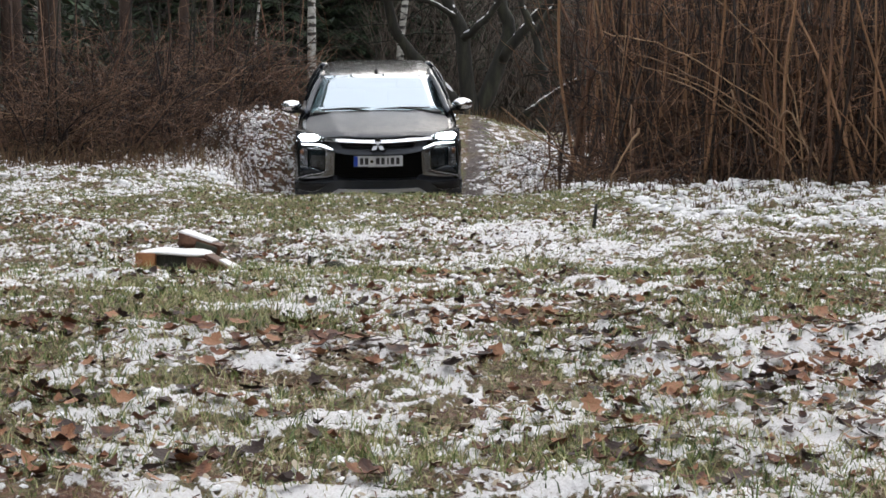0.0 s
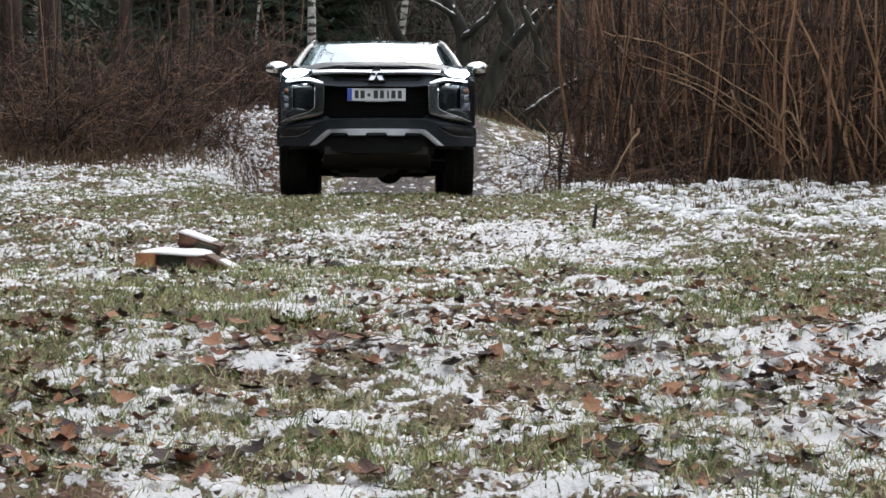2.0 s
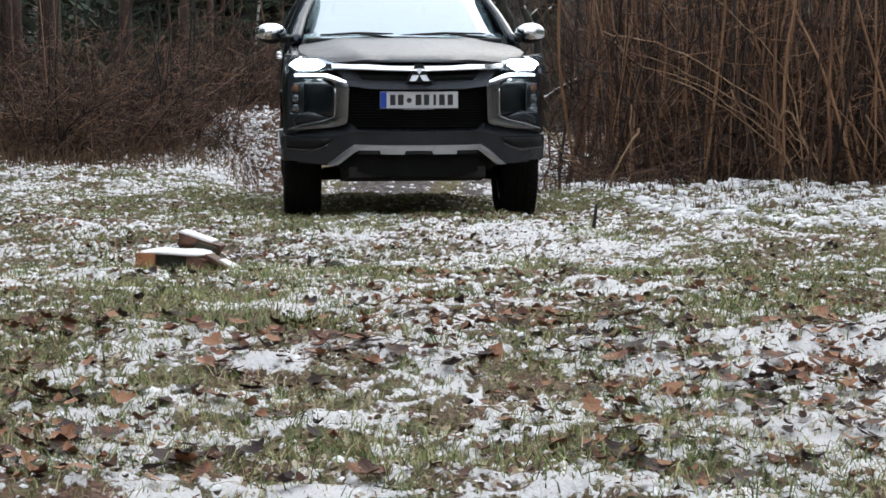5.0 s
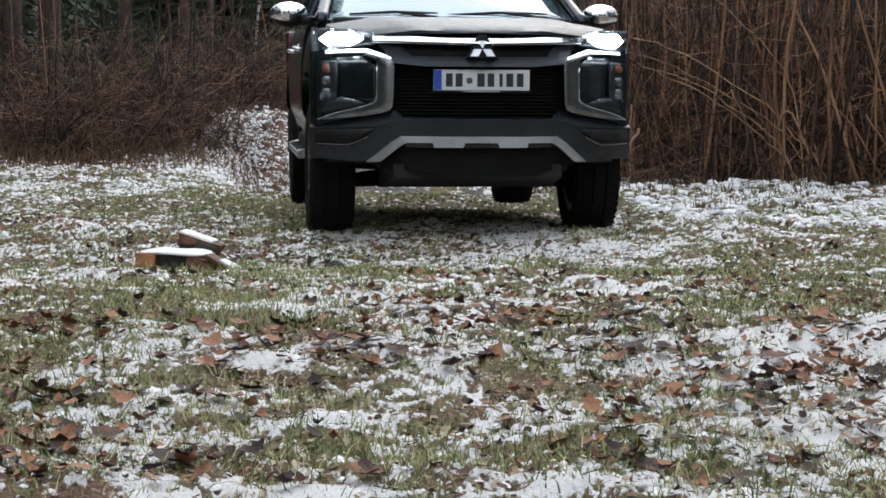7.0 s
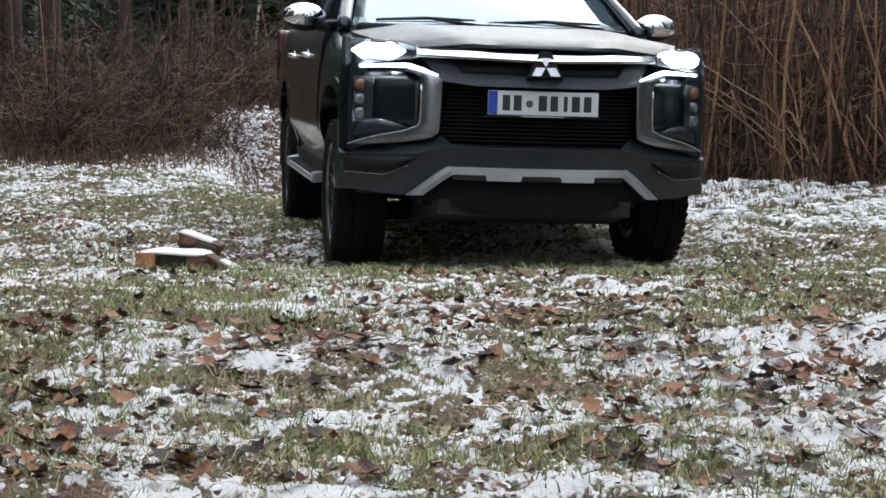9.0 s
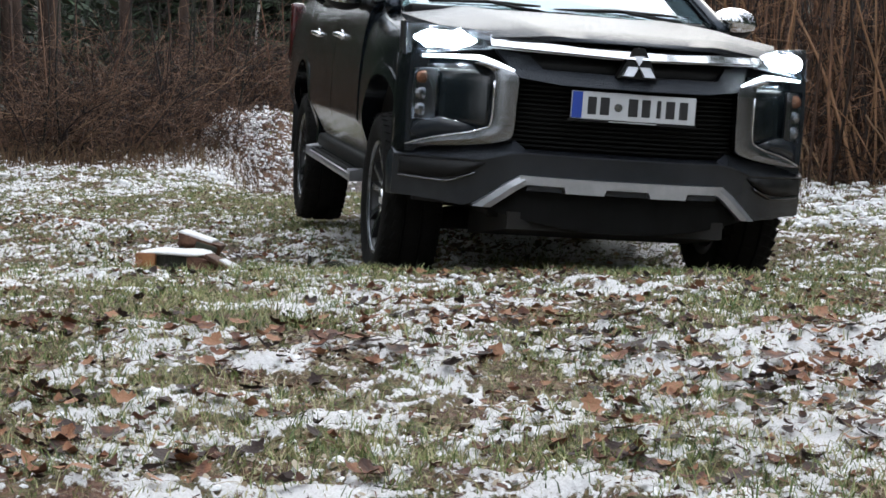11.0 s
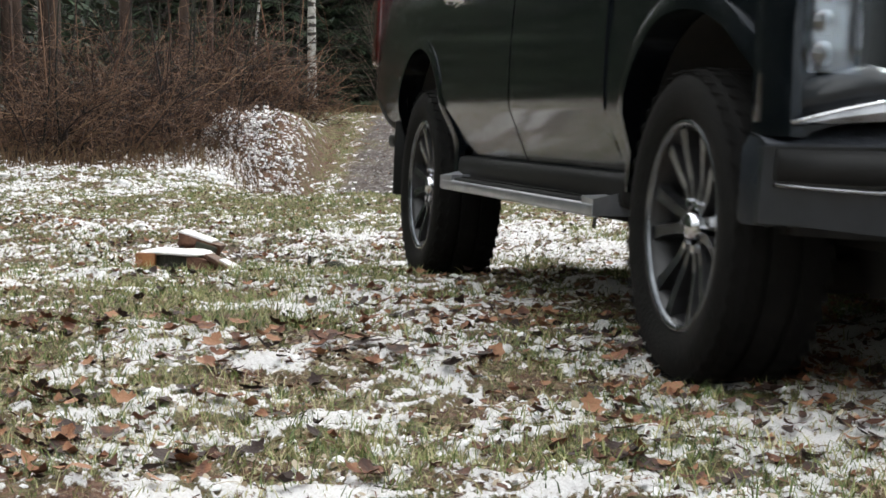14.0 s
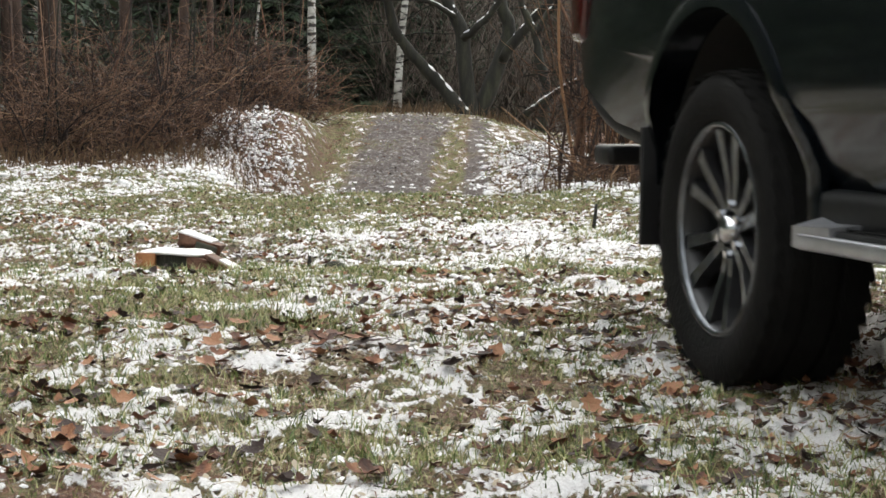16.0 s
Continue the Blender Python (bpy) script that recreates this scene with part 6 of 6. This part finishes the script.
def build_spruces():
    made = []
    for sprays, width in ((4, 0.011), (1, 0.04)):
        trunk, needles = spruce_mesh(sprays, width)
        made.append(thing("spruce_tree", "dark green spruce with drooping lower branches", "tree", group="spruces of the wood"))
        part("trunk", trunk, M_BARK, made[-1])
        tagged(part("crown", needles, M_NEEDLE, made[-1]), kind="stuff")
    spots = [(-5.6, 37.5, 1.0), (-4.3, 39.0, 1.1), (-3.2, 37.2, 0.95), (-2.0, 38.6, 1.05), (-0.9, 37.8, 0.9), (-6.6, 40.5, 1.1), (-4.9, 43, 1.2), (-2.7, 43.5, 1.15), (-0.6, 44, 1.1), (1.2, 47, 1.2), (3.0, 50, 1.2), (-8, 43, 1.2),
             (5.4, 52, 1.2), (8.0, 49, 1.2), (10.8, 47, 1.1), (13.5, 45, 1.2), (-10.5, 40, 1.1), (-13, 36, 1.2)]
    # the wood also stands round the meadow, out of view, to darken the truck's reflections
    spots += [(-8.4, 25, 1.4), (-8.0, 20, 1.5), (-8.6, 16.5, 1.4), (-8.2, 13, 1.5), (-8.8, 9.5, 1.4), (-8.4, 6, 1.5), (-9, 2.5, 1.4), (-9.4, -2, 1.5), (-10.5, 28, 1.5), (-11, 22.5, 1.5), (-11.2, 17, 1.6), (-11, 11.5, 1.5), (-11.4, 5, 1.6), (-12, -3, 1.5), (-9, 33, 1.5), (9.5, 20, 1.4), (9.6, 15, 1.5), (9.5, 9, 1.4), (10, 3, 1.5), (9.8, 26, 1.5), (-15, 10, 1.1), (-16, 0, 1.2), (17, 0, 1.2), (17, 12, 1.1), (15, 24, 1.2)]
    # more unseen spruces, mostly behind the eye, added to block low sky light
    spots += [(-7, -9, 1.4), (-3.5, -12, 1.5), (0.5, -11, 1.4), (4, -12.5, 1.5), (7.5, -9.5, 1.4), (9.8, -4, 1.5), (-5, -16, 1.5), (2.5, -16, 1.5), (9.2, 12, 1.4), (9.0, 6, 1.5)]
    for k, (x, y, s) in enumerate(spots):
        m = pose(x, y, ground_at(x, y) - 0.1, 0, 0, rnd.random() * 360)
        if k in (0, 18):
            made[k // 18].matrix_basis = m
        else:
            ob = copy_thing(made[0 if k < 18 else 1], m)
            ob.scale = (s, s, s * (0.9 + 0.2 * rnd.random()))


def build_trunk_tree(x, y, r, height):
    z = ground_at(x, y)
    tree = thing("dark_tree", "tall dark-barked tree with bare limbs at the wood's edge", "tree", group="dark trees at the wood's edge", m=pose(x, y, z - 0.05))
    out = ([], [])
    pts = wander((0, 0, 0), (rnd.gauss(0, 0.03), 0, 1), height, 9, 0.02)
    tube(out, pts, [r * (1.2 if k == 0 else 1 - 0.07 * k) for k in range(10)], 10)
    part("trunk", out, M_REDBARK, tree)
    bare_crown(tree, [pts[5], pts[7], pts[9]], 2.0, 3, 0.04, M_BARK)


def build_far_woods():
    out = ([], [])
    for _ in range(420):
        x, y = rnd.uniform(-18, 22), rnd.uniform(36, 66)
        if abs(x) > 6 + 0.3 * y:
            continue
        z = ground_at(x, y)
        tube(out, wander((x, y, z - 0.1), (rnd.gauss(0, 0.08), 0, 1), 5 + 5 * rnd.random(), 5, 0.05), taper(0.03 + 0.09 * rnd.random() ** 2, 0.015, 6), 5)
    for _ in range(5200):
        x, y = rnd.uniform(-10, 18), rnd.uniform(34, 50)
        if -6.5 < x < -0.3 and rnd.random() < 0.75:
            # the spruces stand open here
            continue
        z = ground_at(x, y) + rnd.random() ** 1.4 * 4
        tube(out, wander((x, y, z), (rnd.gauss(0, 1), rnd.gauss(0, 0.5), rnd.gauss(0.3, 0.7)), 0.5 + 1.1 * rnd.random(), 3, 0.22), taper(0.010, 0.004, 4), 3)
    tagged(part("far_woods", out, M_BARK), "dim leafless wood of thin trunks and twigs", "woods", kind="stuff")


def build_brushwood():
    """A veil of grey-brown saplings and twigs behind the crooked trees."""
    out = ([], [])
    for _ in range(2800):
        x, y = rnd.uniform(-1.3, 4.6), rnd.uniform(34.6, 38.5)
        z = ground_at(x, y) + rnd.random() ** 1.5 * 3.0
        tube(out, wander((x, y, z), (rnd.gauss(0, 0.5), rnd.gauss(0, 0.4), 1), 0.5 + 1.1 * rnd.random(), 4, 0.16), taper(rnd.choice((0.006, 0.009, 0.013)), 0.004, 5), 3)
    tagged(part("brushwood", out, M_BRUSH), "hazy tangle of grey-brown saplings behind the old trees", "brushwood", kind="stuff")


def build_dead_grass():
    """Straw-coloured dead grass along the foot of the shrubs and on the crest."""
    verts, faces = [], []
    for _ in range(5200):
        q = rnd.random()
        if q < 0.30:
            x, y, h = rnd.uniform(-7.5, -1.9), rnd.uniform(19.8, 23.5), 0.28
        elif q < 0.48:
            x, y, h = rnd.uniform(-3.2, 1.4), rnd.uniform(30.0, 34.5), 0.22
        elif q < 0.80:
            x, y, h = rnd.uniform(0.9, 6.5), rnd.uniform(17.4, 22), 0.17
        else:
            # tussocks in the snow before the thicket
            k = rnd.randrange(26)
            x, y, h = 1.6 + 0.13 * k + rnd.gauss(0, 0.07), 17.2 - 3.6 * ((k * 0.618) % 1) ** 1.5 + rnd.gauss(0, 0.10), 0.09
        z = ground_at(x, y)
        h *= 0.4 + 0.9 * rnd.random()
        a = rnd.gauss(0, 0.5) * h
        b = len(verts)
        verts += [(x - 0.004, y, z - 0.02), (x + 0.004, y, z - 0.02), (x + a * 0.4 + 0.003, y, z + h * 0.6), (x + a * 0.4 - 0.003, y, z + h * 0.6), (x + a, y - 0.02, z + h)]
        faces += [(b, b + 1, b + 2), (b, b + 2, b + 3), (b + 3, b + 2, b + 4)]
    joined("dead_grass", verts, faces, M_STRAW_GRASS, label="dead straw-brown grass and stalks along the wood's edge", category="grass")


def build_snowy_brambles():
    """Low brambles on the side banks, their shoots loaded with snow."""
    for label, cx, cy, sx, sy, n in (("low brambles loaded with snow on the bank beside the track", -2.75, 23.0, 0.95, 2.0, 1300), ("low snowy weeds on the bank by the thicket", 1.2, 23.8, 0.55, 2.2, 420)):
        z0 = ground_at(cx, cy)
        bush = thing("low_bramble", label, "brambles", m=pose(cx, cy, z0))
        shoots, snow = ([], []), ([], [])
        for _ in range(n):
            x, y = cx + rnd.gauss(0, sx * 0.5), cy + rnd.gauss(0, sy * 0.5)
            p = (x - cx, y - cy, ground_at(x, y) - z0)
            pts = wander(p, (rnd.gauss(0, 0.8), rnd.gauss(0, 0.8), 0.7), 0.08 + 0.13 * rnd.random(), 4, 0.35, 0.2)
            tube(shoots, pts, taper(0.006, 0.003, 5), 3)
            if rnd.random() < 0.8:
                k = rnd.randrange(1, 4)
                a = Vector(pts[k])
                b = a + Vector((rnd.gauss(0, 0.03), rnd.gauss(0, 0.02), rnd.gauss(0, 0.012)))
                tube(snow, [tuple(a), tuple((a + b) / 2 + Vector((0, 0, 0.01))), tuple(b)], [0.007, 0.010 + 0.016 * rnd.random(), 0.007], 5)
        tagged(part("shoot_tangle", shoots, M_TWIG, bush), kind="stuff")
        tagged(part("snow_load", snow, M_SNOW, bush, "snow caught on the shoots"), kind="stuff")


def build_stump():
    """A low sawn block under snow, a split log behind it and a plank leaning on its end."""
    x, y = -1.462, 8.86
    z = ground_at(x + 0.18, y)
    stump = thing("tree_stump", "low sawn orange-brown stump under a slab of snow", "tree stump", m=pose(x, y, z - 0.02, 0, 0, -3))
    part("sawn_end", box(0.0, 0.095, -0.02, 0.26, 0.0, 0.122, 0.006), M_WOOD, stump, "freshly sawn orange wood", smooth="angle")
    part("bark_side", box(0.093, 0.245, 0.012, 0.26, 0.0, 0.114, 0.008), M_BARK, stump, "dark wet bark")
    back = box(0.243, 0.395, -0.012, 0.25, 0.0, 0.112, 0.012)
    for v in back.verts:
        if v.co.x > 0.35 and v.co.z > 0.06:
            v.co.z -= 0.035
    part("sawn_block", back, M_OLDWOOD, stump, "weathered red-brown wood", smooth="angle")
    slab = bmesh.new()
    n = 26
    loops = []
    for zz, k in ((0.114, 0.97), (0.120, 1.02), (0.127, 0.97), (0.132, 0.80), (0.134, 0.4)):
        ring = []
        for i in range(n):
            g = 2 * math.pi * i / n
            cx, cy = math.copysign(abs(math.cos(g)) ** 0.45, math.cos(g)), math.copysign(abs(math.sin(g)) ** 0.45, math.sin(g))
            wob = 1 + 0.04 * math.sin(2.3 * i)
            ring.append(slab.verts.new((0.175 + 0.162 * k * cx * wob, 0.125 + 0.145 * k * cy * wob, zz + 0.003 * math.sin(5 * i) - 0.012 * max(0, cx * k))))
        loops.append(ring)
    for a, b in zip(loops, loops[1:]):
        for i in range(n):
            slab.faces.new((a[i], a[(i + 1) % n], b[(i + 1) % n], b[i]))
    slab.faces.new(loops[-1])
    slab.faces.new(loops[0][::-1])
    part("snow_slab", slab, M_SNOW, stump, "slab of white snow")
    # the split log behind: half round, its flat side up and tilted
    log = thing("split_log", "split log with mossy bark and snow on its flat side", "log", m=pose(x + 0.215, y + 0.33, z - 0.005, 0, 18, -6))
    half = bmesh.new()
    rings = []
    for u, r in ((-0.10, 0.050), (-0.085, 0.060), (0.0, 0.062), (0.085, 0.058), (0.115, 0.045)):
        rings.append([half.verts.new((u + 0.01 * math.sin(7 * k), 1.3 * r * math.cos(math.pi + math.pi * k / 10), 0.168 + r * 1.25 * math.sin(math.pi + math.pi * k / 10) * (1 + 0.08 * math.sin(3 * k)))) for k in range(11)])
    for a, b in zip(rings, rings[1:]):
        for k in range(11):
            half.faces.new((a[k], a[(k + 1) % 11], b[(k + 1) % 11], b[k]))
    half.faces.new(rings[0][::-1])
    half.faces.new(rings[-1])
    part("log_body", half, M_OLDWOOD, log, smooth="angle")
    part("bark_strip", box(0.0, 0.11, -0.085, -0.055, 0.085, 0.158, 0.012), M_BARK, log)
    part("snow_strip", box(-0.095, 0.075, -0.075, 0.07, 0.165, 0.181, 0.007, 3), M_SNOW, log, "strip of snow")
    part("log_prop", box(-0.08, 0.10, -0.05, 0.06, -0.06, 0.11, 0.02), M_BARK, log)
    # the plank slides down from the block's end to the ground
    plank = thing("leaning_plank", "short plank under snow leaning on the stump", "plank", m=pose(x + 0.45, y - 0.03, z + 0.020, 0, 27, -16))
    part("board", box(-0.13, 0.135, -0.05, 0.05, 0.0, 0.022, 0.004), M_OLDWOOD, plank)
    part("snow_strip", box(-0.06, 0.125, -0.030, 0.046, 0.022, 0.031, 0.004), M_SNOW, plank, "strip of snow")


def build_stubs():
    """Short cut stalks and a dark stone in the meadow."""
    for x, y, h in ((-0.665, 9.15, 0.085), (0.88, 10.9, 0.16), (0.42, 9.3, 0.05), (-0.78, 9.3, 0.04)):
        z = ground_at(x, y)
        stub = thing("cut_stalk", "short dark cut stalk standing in the grass", "stalk", group="cut stalks in the meadow", m=pose(x, y, z - 0.01, rnd.gauss(0, 3), rnd.gauss(0, 4), 0))
        out = ([], [])
        tube(out, [(0, 0, 0), (0.002, 0, h * 0.6), (0.0, 0, h)], [0.012, 0.010, 0.009], 6)
        part("stalk", out, M_BARK, stub)
    z = ground_at(-0.53, 9.2)
    bm = bmesh.new()
    bmesh.ops.create_icosphere(bm, subdivisions=3, radius=0.055)
    for v in bm.verts:
        v.co *= 1 + 0.3 * (noise.noise(v.co * 22) )
        v.co.z *= 0.6
    ob = part("stone", bm, M_BARK, None)
    ob.matrix_world = pose(-0.53, 9.2, z + 0.012)
    tagged(ob, "dark wet mossy stone lying in the grass", "stone")


M_STONE = varied("track_stone", [(0.035, 0.029, 0.026), (0.10, 0.085, 0.078), (0.22, 0.20, 0.20)], 9, 0.7, random_value=0.6)
birch_bark = birch_material()
M_DEBRIS = varied("bleached_plant_debris", [(0.045, 0.016, 0.009), (0.14, 0.065, 0.034), (0.23, 0.165, 0.095), (0.38, 0.32, 0.24)], 6, 0.75, random_value=0.7)
M_BRUSH = varied("grey_brown_brush", [(0.055, 0.042, 0.034), (0.12, 0.095, 0.078), (0.20, 0.165, 0.14)], 2, 0.85, random_value=0.6)
M_STRAW_GRASS = varied("dead_grass_blade", [(0.05, 0.025, 0.013), (0.12, 0.07, 0.035), (0.22, 0.15, 0.085)], 3, 0.7, random_value=0.5)
build_spruces()
build_far_woods()
for x, y, r, h in ((-6.1, 26.5, 0.10, 9), (-5.80, 27.5, 0.19, 11), (-4.9, 29, 0.11, 9), (-4.2, 30, 0.09, 9), (-3.55, 28.5, 0.06, 7), (-6.8, 30, 0.14, 10), (5.6, 24.5, 0.13, 9), (4.3, 27, 0.08, 8), (7.2, 28, 0.14, 10), (2.9, 29, 0.06, 7)):
    build_trunk_tree(x, y, r, h)
build_birch(-2.35, 33.6, 0.088, 9, 0.02, "slim white-barked birch behind the mound")
build_birch(-0.85, 34.5, 0.075, 9, 0.03, "slim birch with black scars and side twigs")
build_birch(-3.75, 36.0, 0.035, 6, 0.13, "thin leaning young birch")
build_old_tree("old tree of three crooked mossy stems with snowy branches", (0.46, 32.0), [
    ([(0.44, 32, 0.85), (-0.136, 32, 1.56), (-0.67, 31.9, 2.15), (-0.91, 31.8, 2.73), (-1.0, 31.7, 3.6), (-1.2, 31.6, 5.0)], 0.125, 0.05),
    ([(0.475, 32.1, 0.85), (0.37, 32.1, 1.95), (0.30, 32.1, 2.44), (0.06, 32.1, 2.92), (-0.2, 32.2, 3.8), (-0.3, 32.2, 5.5)], 0.15, 0.06),
    ([(0.34, 32.0, 2.26), (0.64, 31.8, 2.48), (0.93, 31.7, 2.82), (1.1, 31.6, 3.3), (1.2, 31.6, 4.2)], 0.07, 0.03),
    ([(0.59, 32.2, 0.85), (0.98, 32.2, 1.85), (1.13, 32.2, 2.44), (0.98, 32.2, 2.92), (0.95, 32.2, 4.2), (1.1, 32.2, 6.0)], 0.155, 0.06),
    ([(1.0, 32.1, 1.9), (1.42, 32.0, 2.44), (1.85, 31.9, 2.92), (2.2, 31.8, 3.5), (2.5, 31.8, 4.8)], 0.10, 0.04),
    ([(0.20, 32.0, 2.62), (-0.25, 31.8, 2.86), (-0.75, 31.6, 2.90), (-1.25, 31.5, 2.86)], 0.045, 0.02)], True)
build_old_tree("crooked dark tree with a low snowy branch", (1.62, 31.2), [
    ([(1.61, 31.2, 0.75), (1.73, 31.2, 1.27), (1.61, 31.2, 1.85), (1.51, 31.2, 2.34), (1.27, 31.2, 2.92), (1.1, 31.2, 4.2)], 0.10, 0.04),
    ([(1.53, 31.2, 2.24), (1.75, 31.1, 2.62), (1.95, 31.0, 2.92), (2.1, 31, 3.8)], 0.065, 0.03),
    ([(1.37, 31.0, 0.95), (1.75, 30.9, 1.22), (2.15, 30.8, 1.48), (2.55, 30.7, 1.60)], 0.06, 0.03)], True)
for x, y, r, h, n, lean in ((-4.75, 21.6, 0.9, 1.35, 420, 0.1), (-3.95, 22.2, 0.9, 1.5, 460, 0.15), (-3.25, 23.0, 0.75, 1.5, 520, 0.0), (-2.9, 26.4, 0.75, 1.3, 420, -0.1), (-4.4, 24.5, 1.1, 1.9, 520, 0.1), (-5.6, 23.5, 1.1, 1.8, 420, 0.1), (-3.4, 26.8, 1.0, 1.9, 460, 0.0), (-2.3, 28.5, 0.7, 1.0, 300, 0.0)):
    build_shrub(x, y, r, h, n, "tangled bare red-brown shrub at the wood's edge", lean)
build_thicket()
build_bent_canes()
build_leaning_shrub()
build_snowy_brambles()
build_brushwood()
build_dead_grass()
build_stump()
build_stubs()
build_gravel()
build_snow_flecks()
build_snow_clods()
build_grass()
build_leaves()
build_debris()
# ---- what moves: the truck climbs out of the hollow and drives past ----
CAR_ROWS = [
    (0, -0.716, 20.825, -0.377, 2.23, -6.98, -0.78),
    (0.5, -0.698, 20.038, -0.248, 1.90, -0.23, -0.04),
    (1, -0.682, 19.074, -0.097, 1.76, 3.12, 0.04),
    (1.5, -0.639, 18.175, -0.012, 1.65, 4.26, 0.01),
    (2, -0.621, 17.512, 0.074, 1.75, 4.26, 0.09),
    (2.5, -0.587, 16.860, 0.082, 1.70, 1.97, 0.01),
    (3, -0.542, 16.104, 0.086, 2.04, -0.16, -0.17),
    (3.5, -0.478, 15.381, 0.055, 3.07, -2.61, 0.10),
    (4, -0.416, 14.722, 0.043, 3.92, -4.40, -0.03),
    (4.8, -0.285, 13.70, 0.085, 5.0, -4.2, -0.2),
    (5.7, -0.115, 12.52, 0.125, 6.1, -3.6, -0.4),
    (6.5, 0.033, 11.463, 0.136, 6.50, -3.06, -0.40),
    (7, 0.095, 11.005, 0.117, 6.50, -1.39, 0.10),
    (7.5, 0.166, 10.601, 0.093, 6.90, -1.60, 0.10),
    (8, 0.202, 10.186, 0.030, 8.03, -0.95, 0.98),
    (8.5, 0.259, 9.910, -0.004, 8.70, -1.46, 1.55),
    (9, 0.290, 9.598, -0.018, 8.90, -2.03, 1.40),
    (9.8, 0.375, 9.19, -0.030, 9.5, -2.7, 2.2),
    (10.7, 0.49, 8.69, -0.028, 10.2, -3.3, 3.3),
    (11.5, 0.613, 8.169, -0.014, 10.75, -3.44, 3.76),
    (12, 0.703, 7.647, 0.029, 10.70, -2.26, 0.70),
    (12.5, 0.833, 6.975, 0.084, 10.90, -1.16, 0.80),
    (13, 0.997, 6.252, 0.069, 11.45, 1.07, 2.40),
    (13.5, 1.189, 5.386, 0.065, 11.94, 4.50, 3.40),
    (14, 1.407, 4.660, 0.026, 12.55, -0.62, 2.50),
    (14.5, 1.590, 3.996, -0.008, 13.30, -2.19, 1.16),
    (15, 1.815, 3.433, -0.031, 13.82, -2.88, 0.38),
    (15.5, 2.029, 2.666, -0.028, 13.82, -2.90, 0.10),
    (16, 2.189, 1.702, 0.021, 13.33, -0.72, 0.39),
]
HUBS = [(-0.765, 0), (0.765, 0), (-0.765, WHEELBASE), (0.765, WHEELBASE)]


def car_pose(x, y, z, turn, nose_up, lean):
    return Matrix.Translation((x, y, z)) @ Matrix.Rotation(radians(turn), 4, "Z") @ Matrix.Rotation(radians(-nose_up), 4, "X") @ Matrix.Rotation(radians(lean), 4, "Y")


def car_at(t):
    ts = [r[0] for r in CAR_ROWS]
    return [float(np.interp(t, ts, [r[k] for r in CAR_ROWS])) for k in range(1, 7)]


def motions():
    walk(car, [(r[0], car_pose(*r[1:])) for r in CAR_ROWS])
    times = [k * 0.25 for k in range(65)]
    poses = [car_pose(*car_at(t)) for t in times]
    for wheel, (hx, hy) in zip(wheels, HUBS):
        rows, spin, last = [], 0.0, None
        for t, m in zip(times, poses):
            p = m @ Vector((hx, hy, 0))
            if last:
                spin += (Vector((p.x, p.y)) - last).length / HUB_Z
            last = Vector((p.x, p.y))
            # the spring lets the wheel follow the ground
            drop = float(np.clip(large_form(p.x, p.y) - 0.012 - p.z, -0.06, 0.06))
            m_wheel = Matrix.Translation((hx, hy, HUB_Z + drop)) @ Matrix.Rotation(math.pi if hx > 0 else 0.0, 4, "Z") @ Matrix.Rotation(spin if hx < 0 else -spin, 4, "X")
            rows.append((t, m_wheel))
        walk(wheel, rows)


motions()
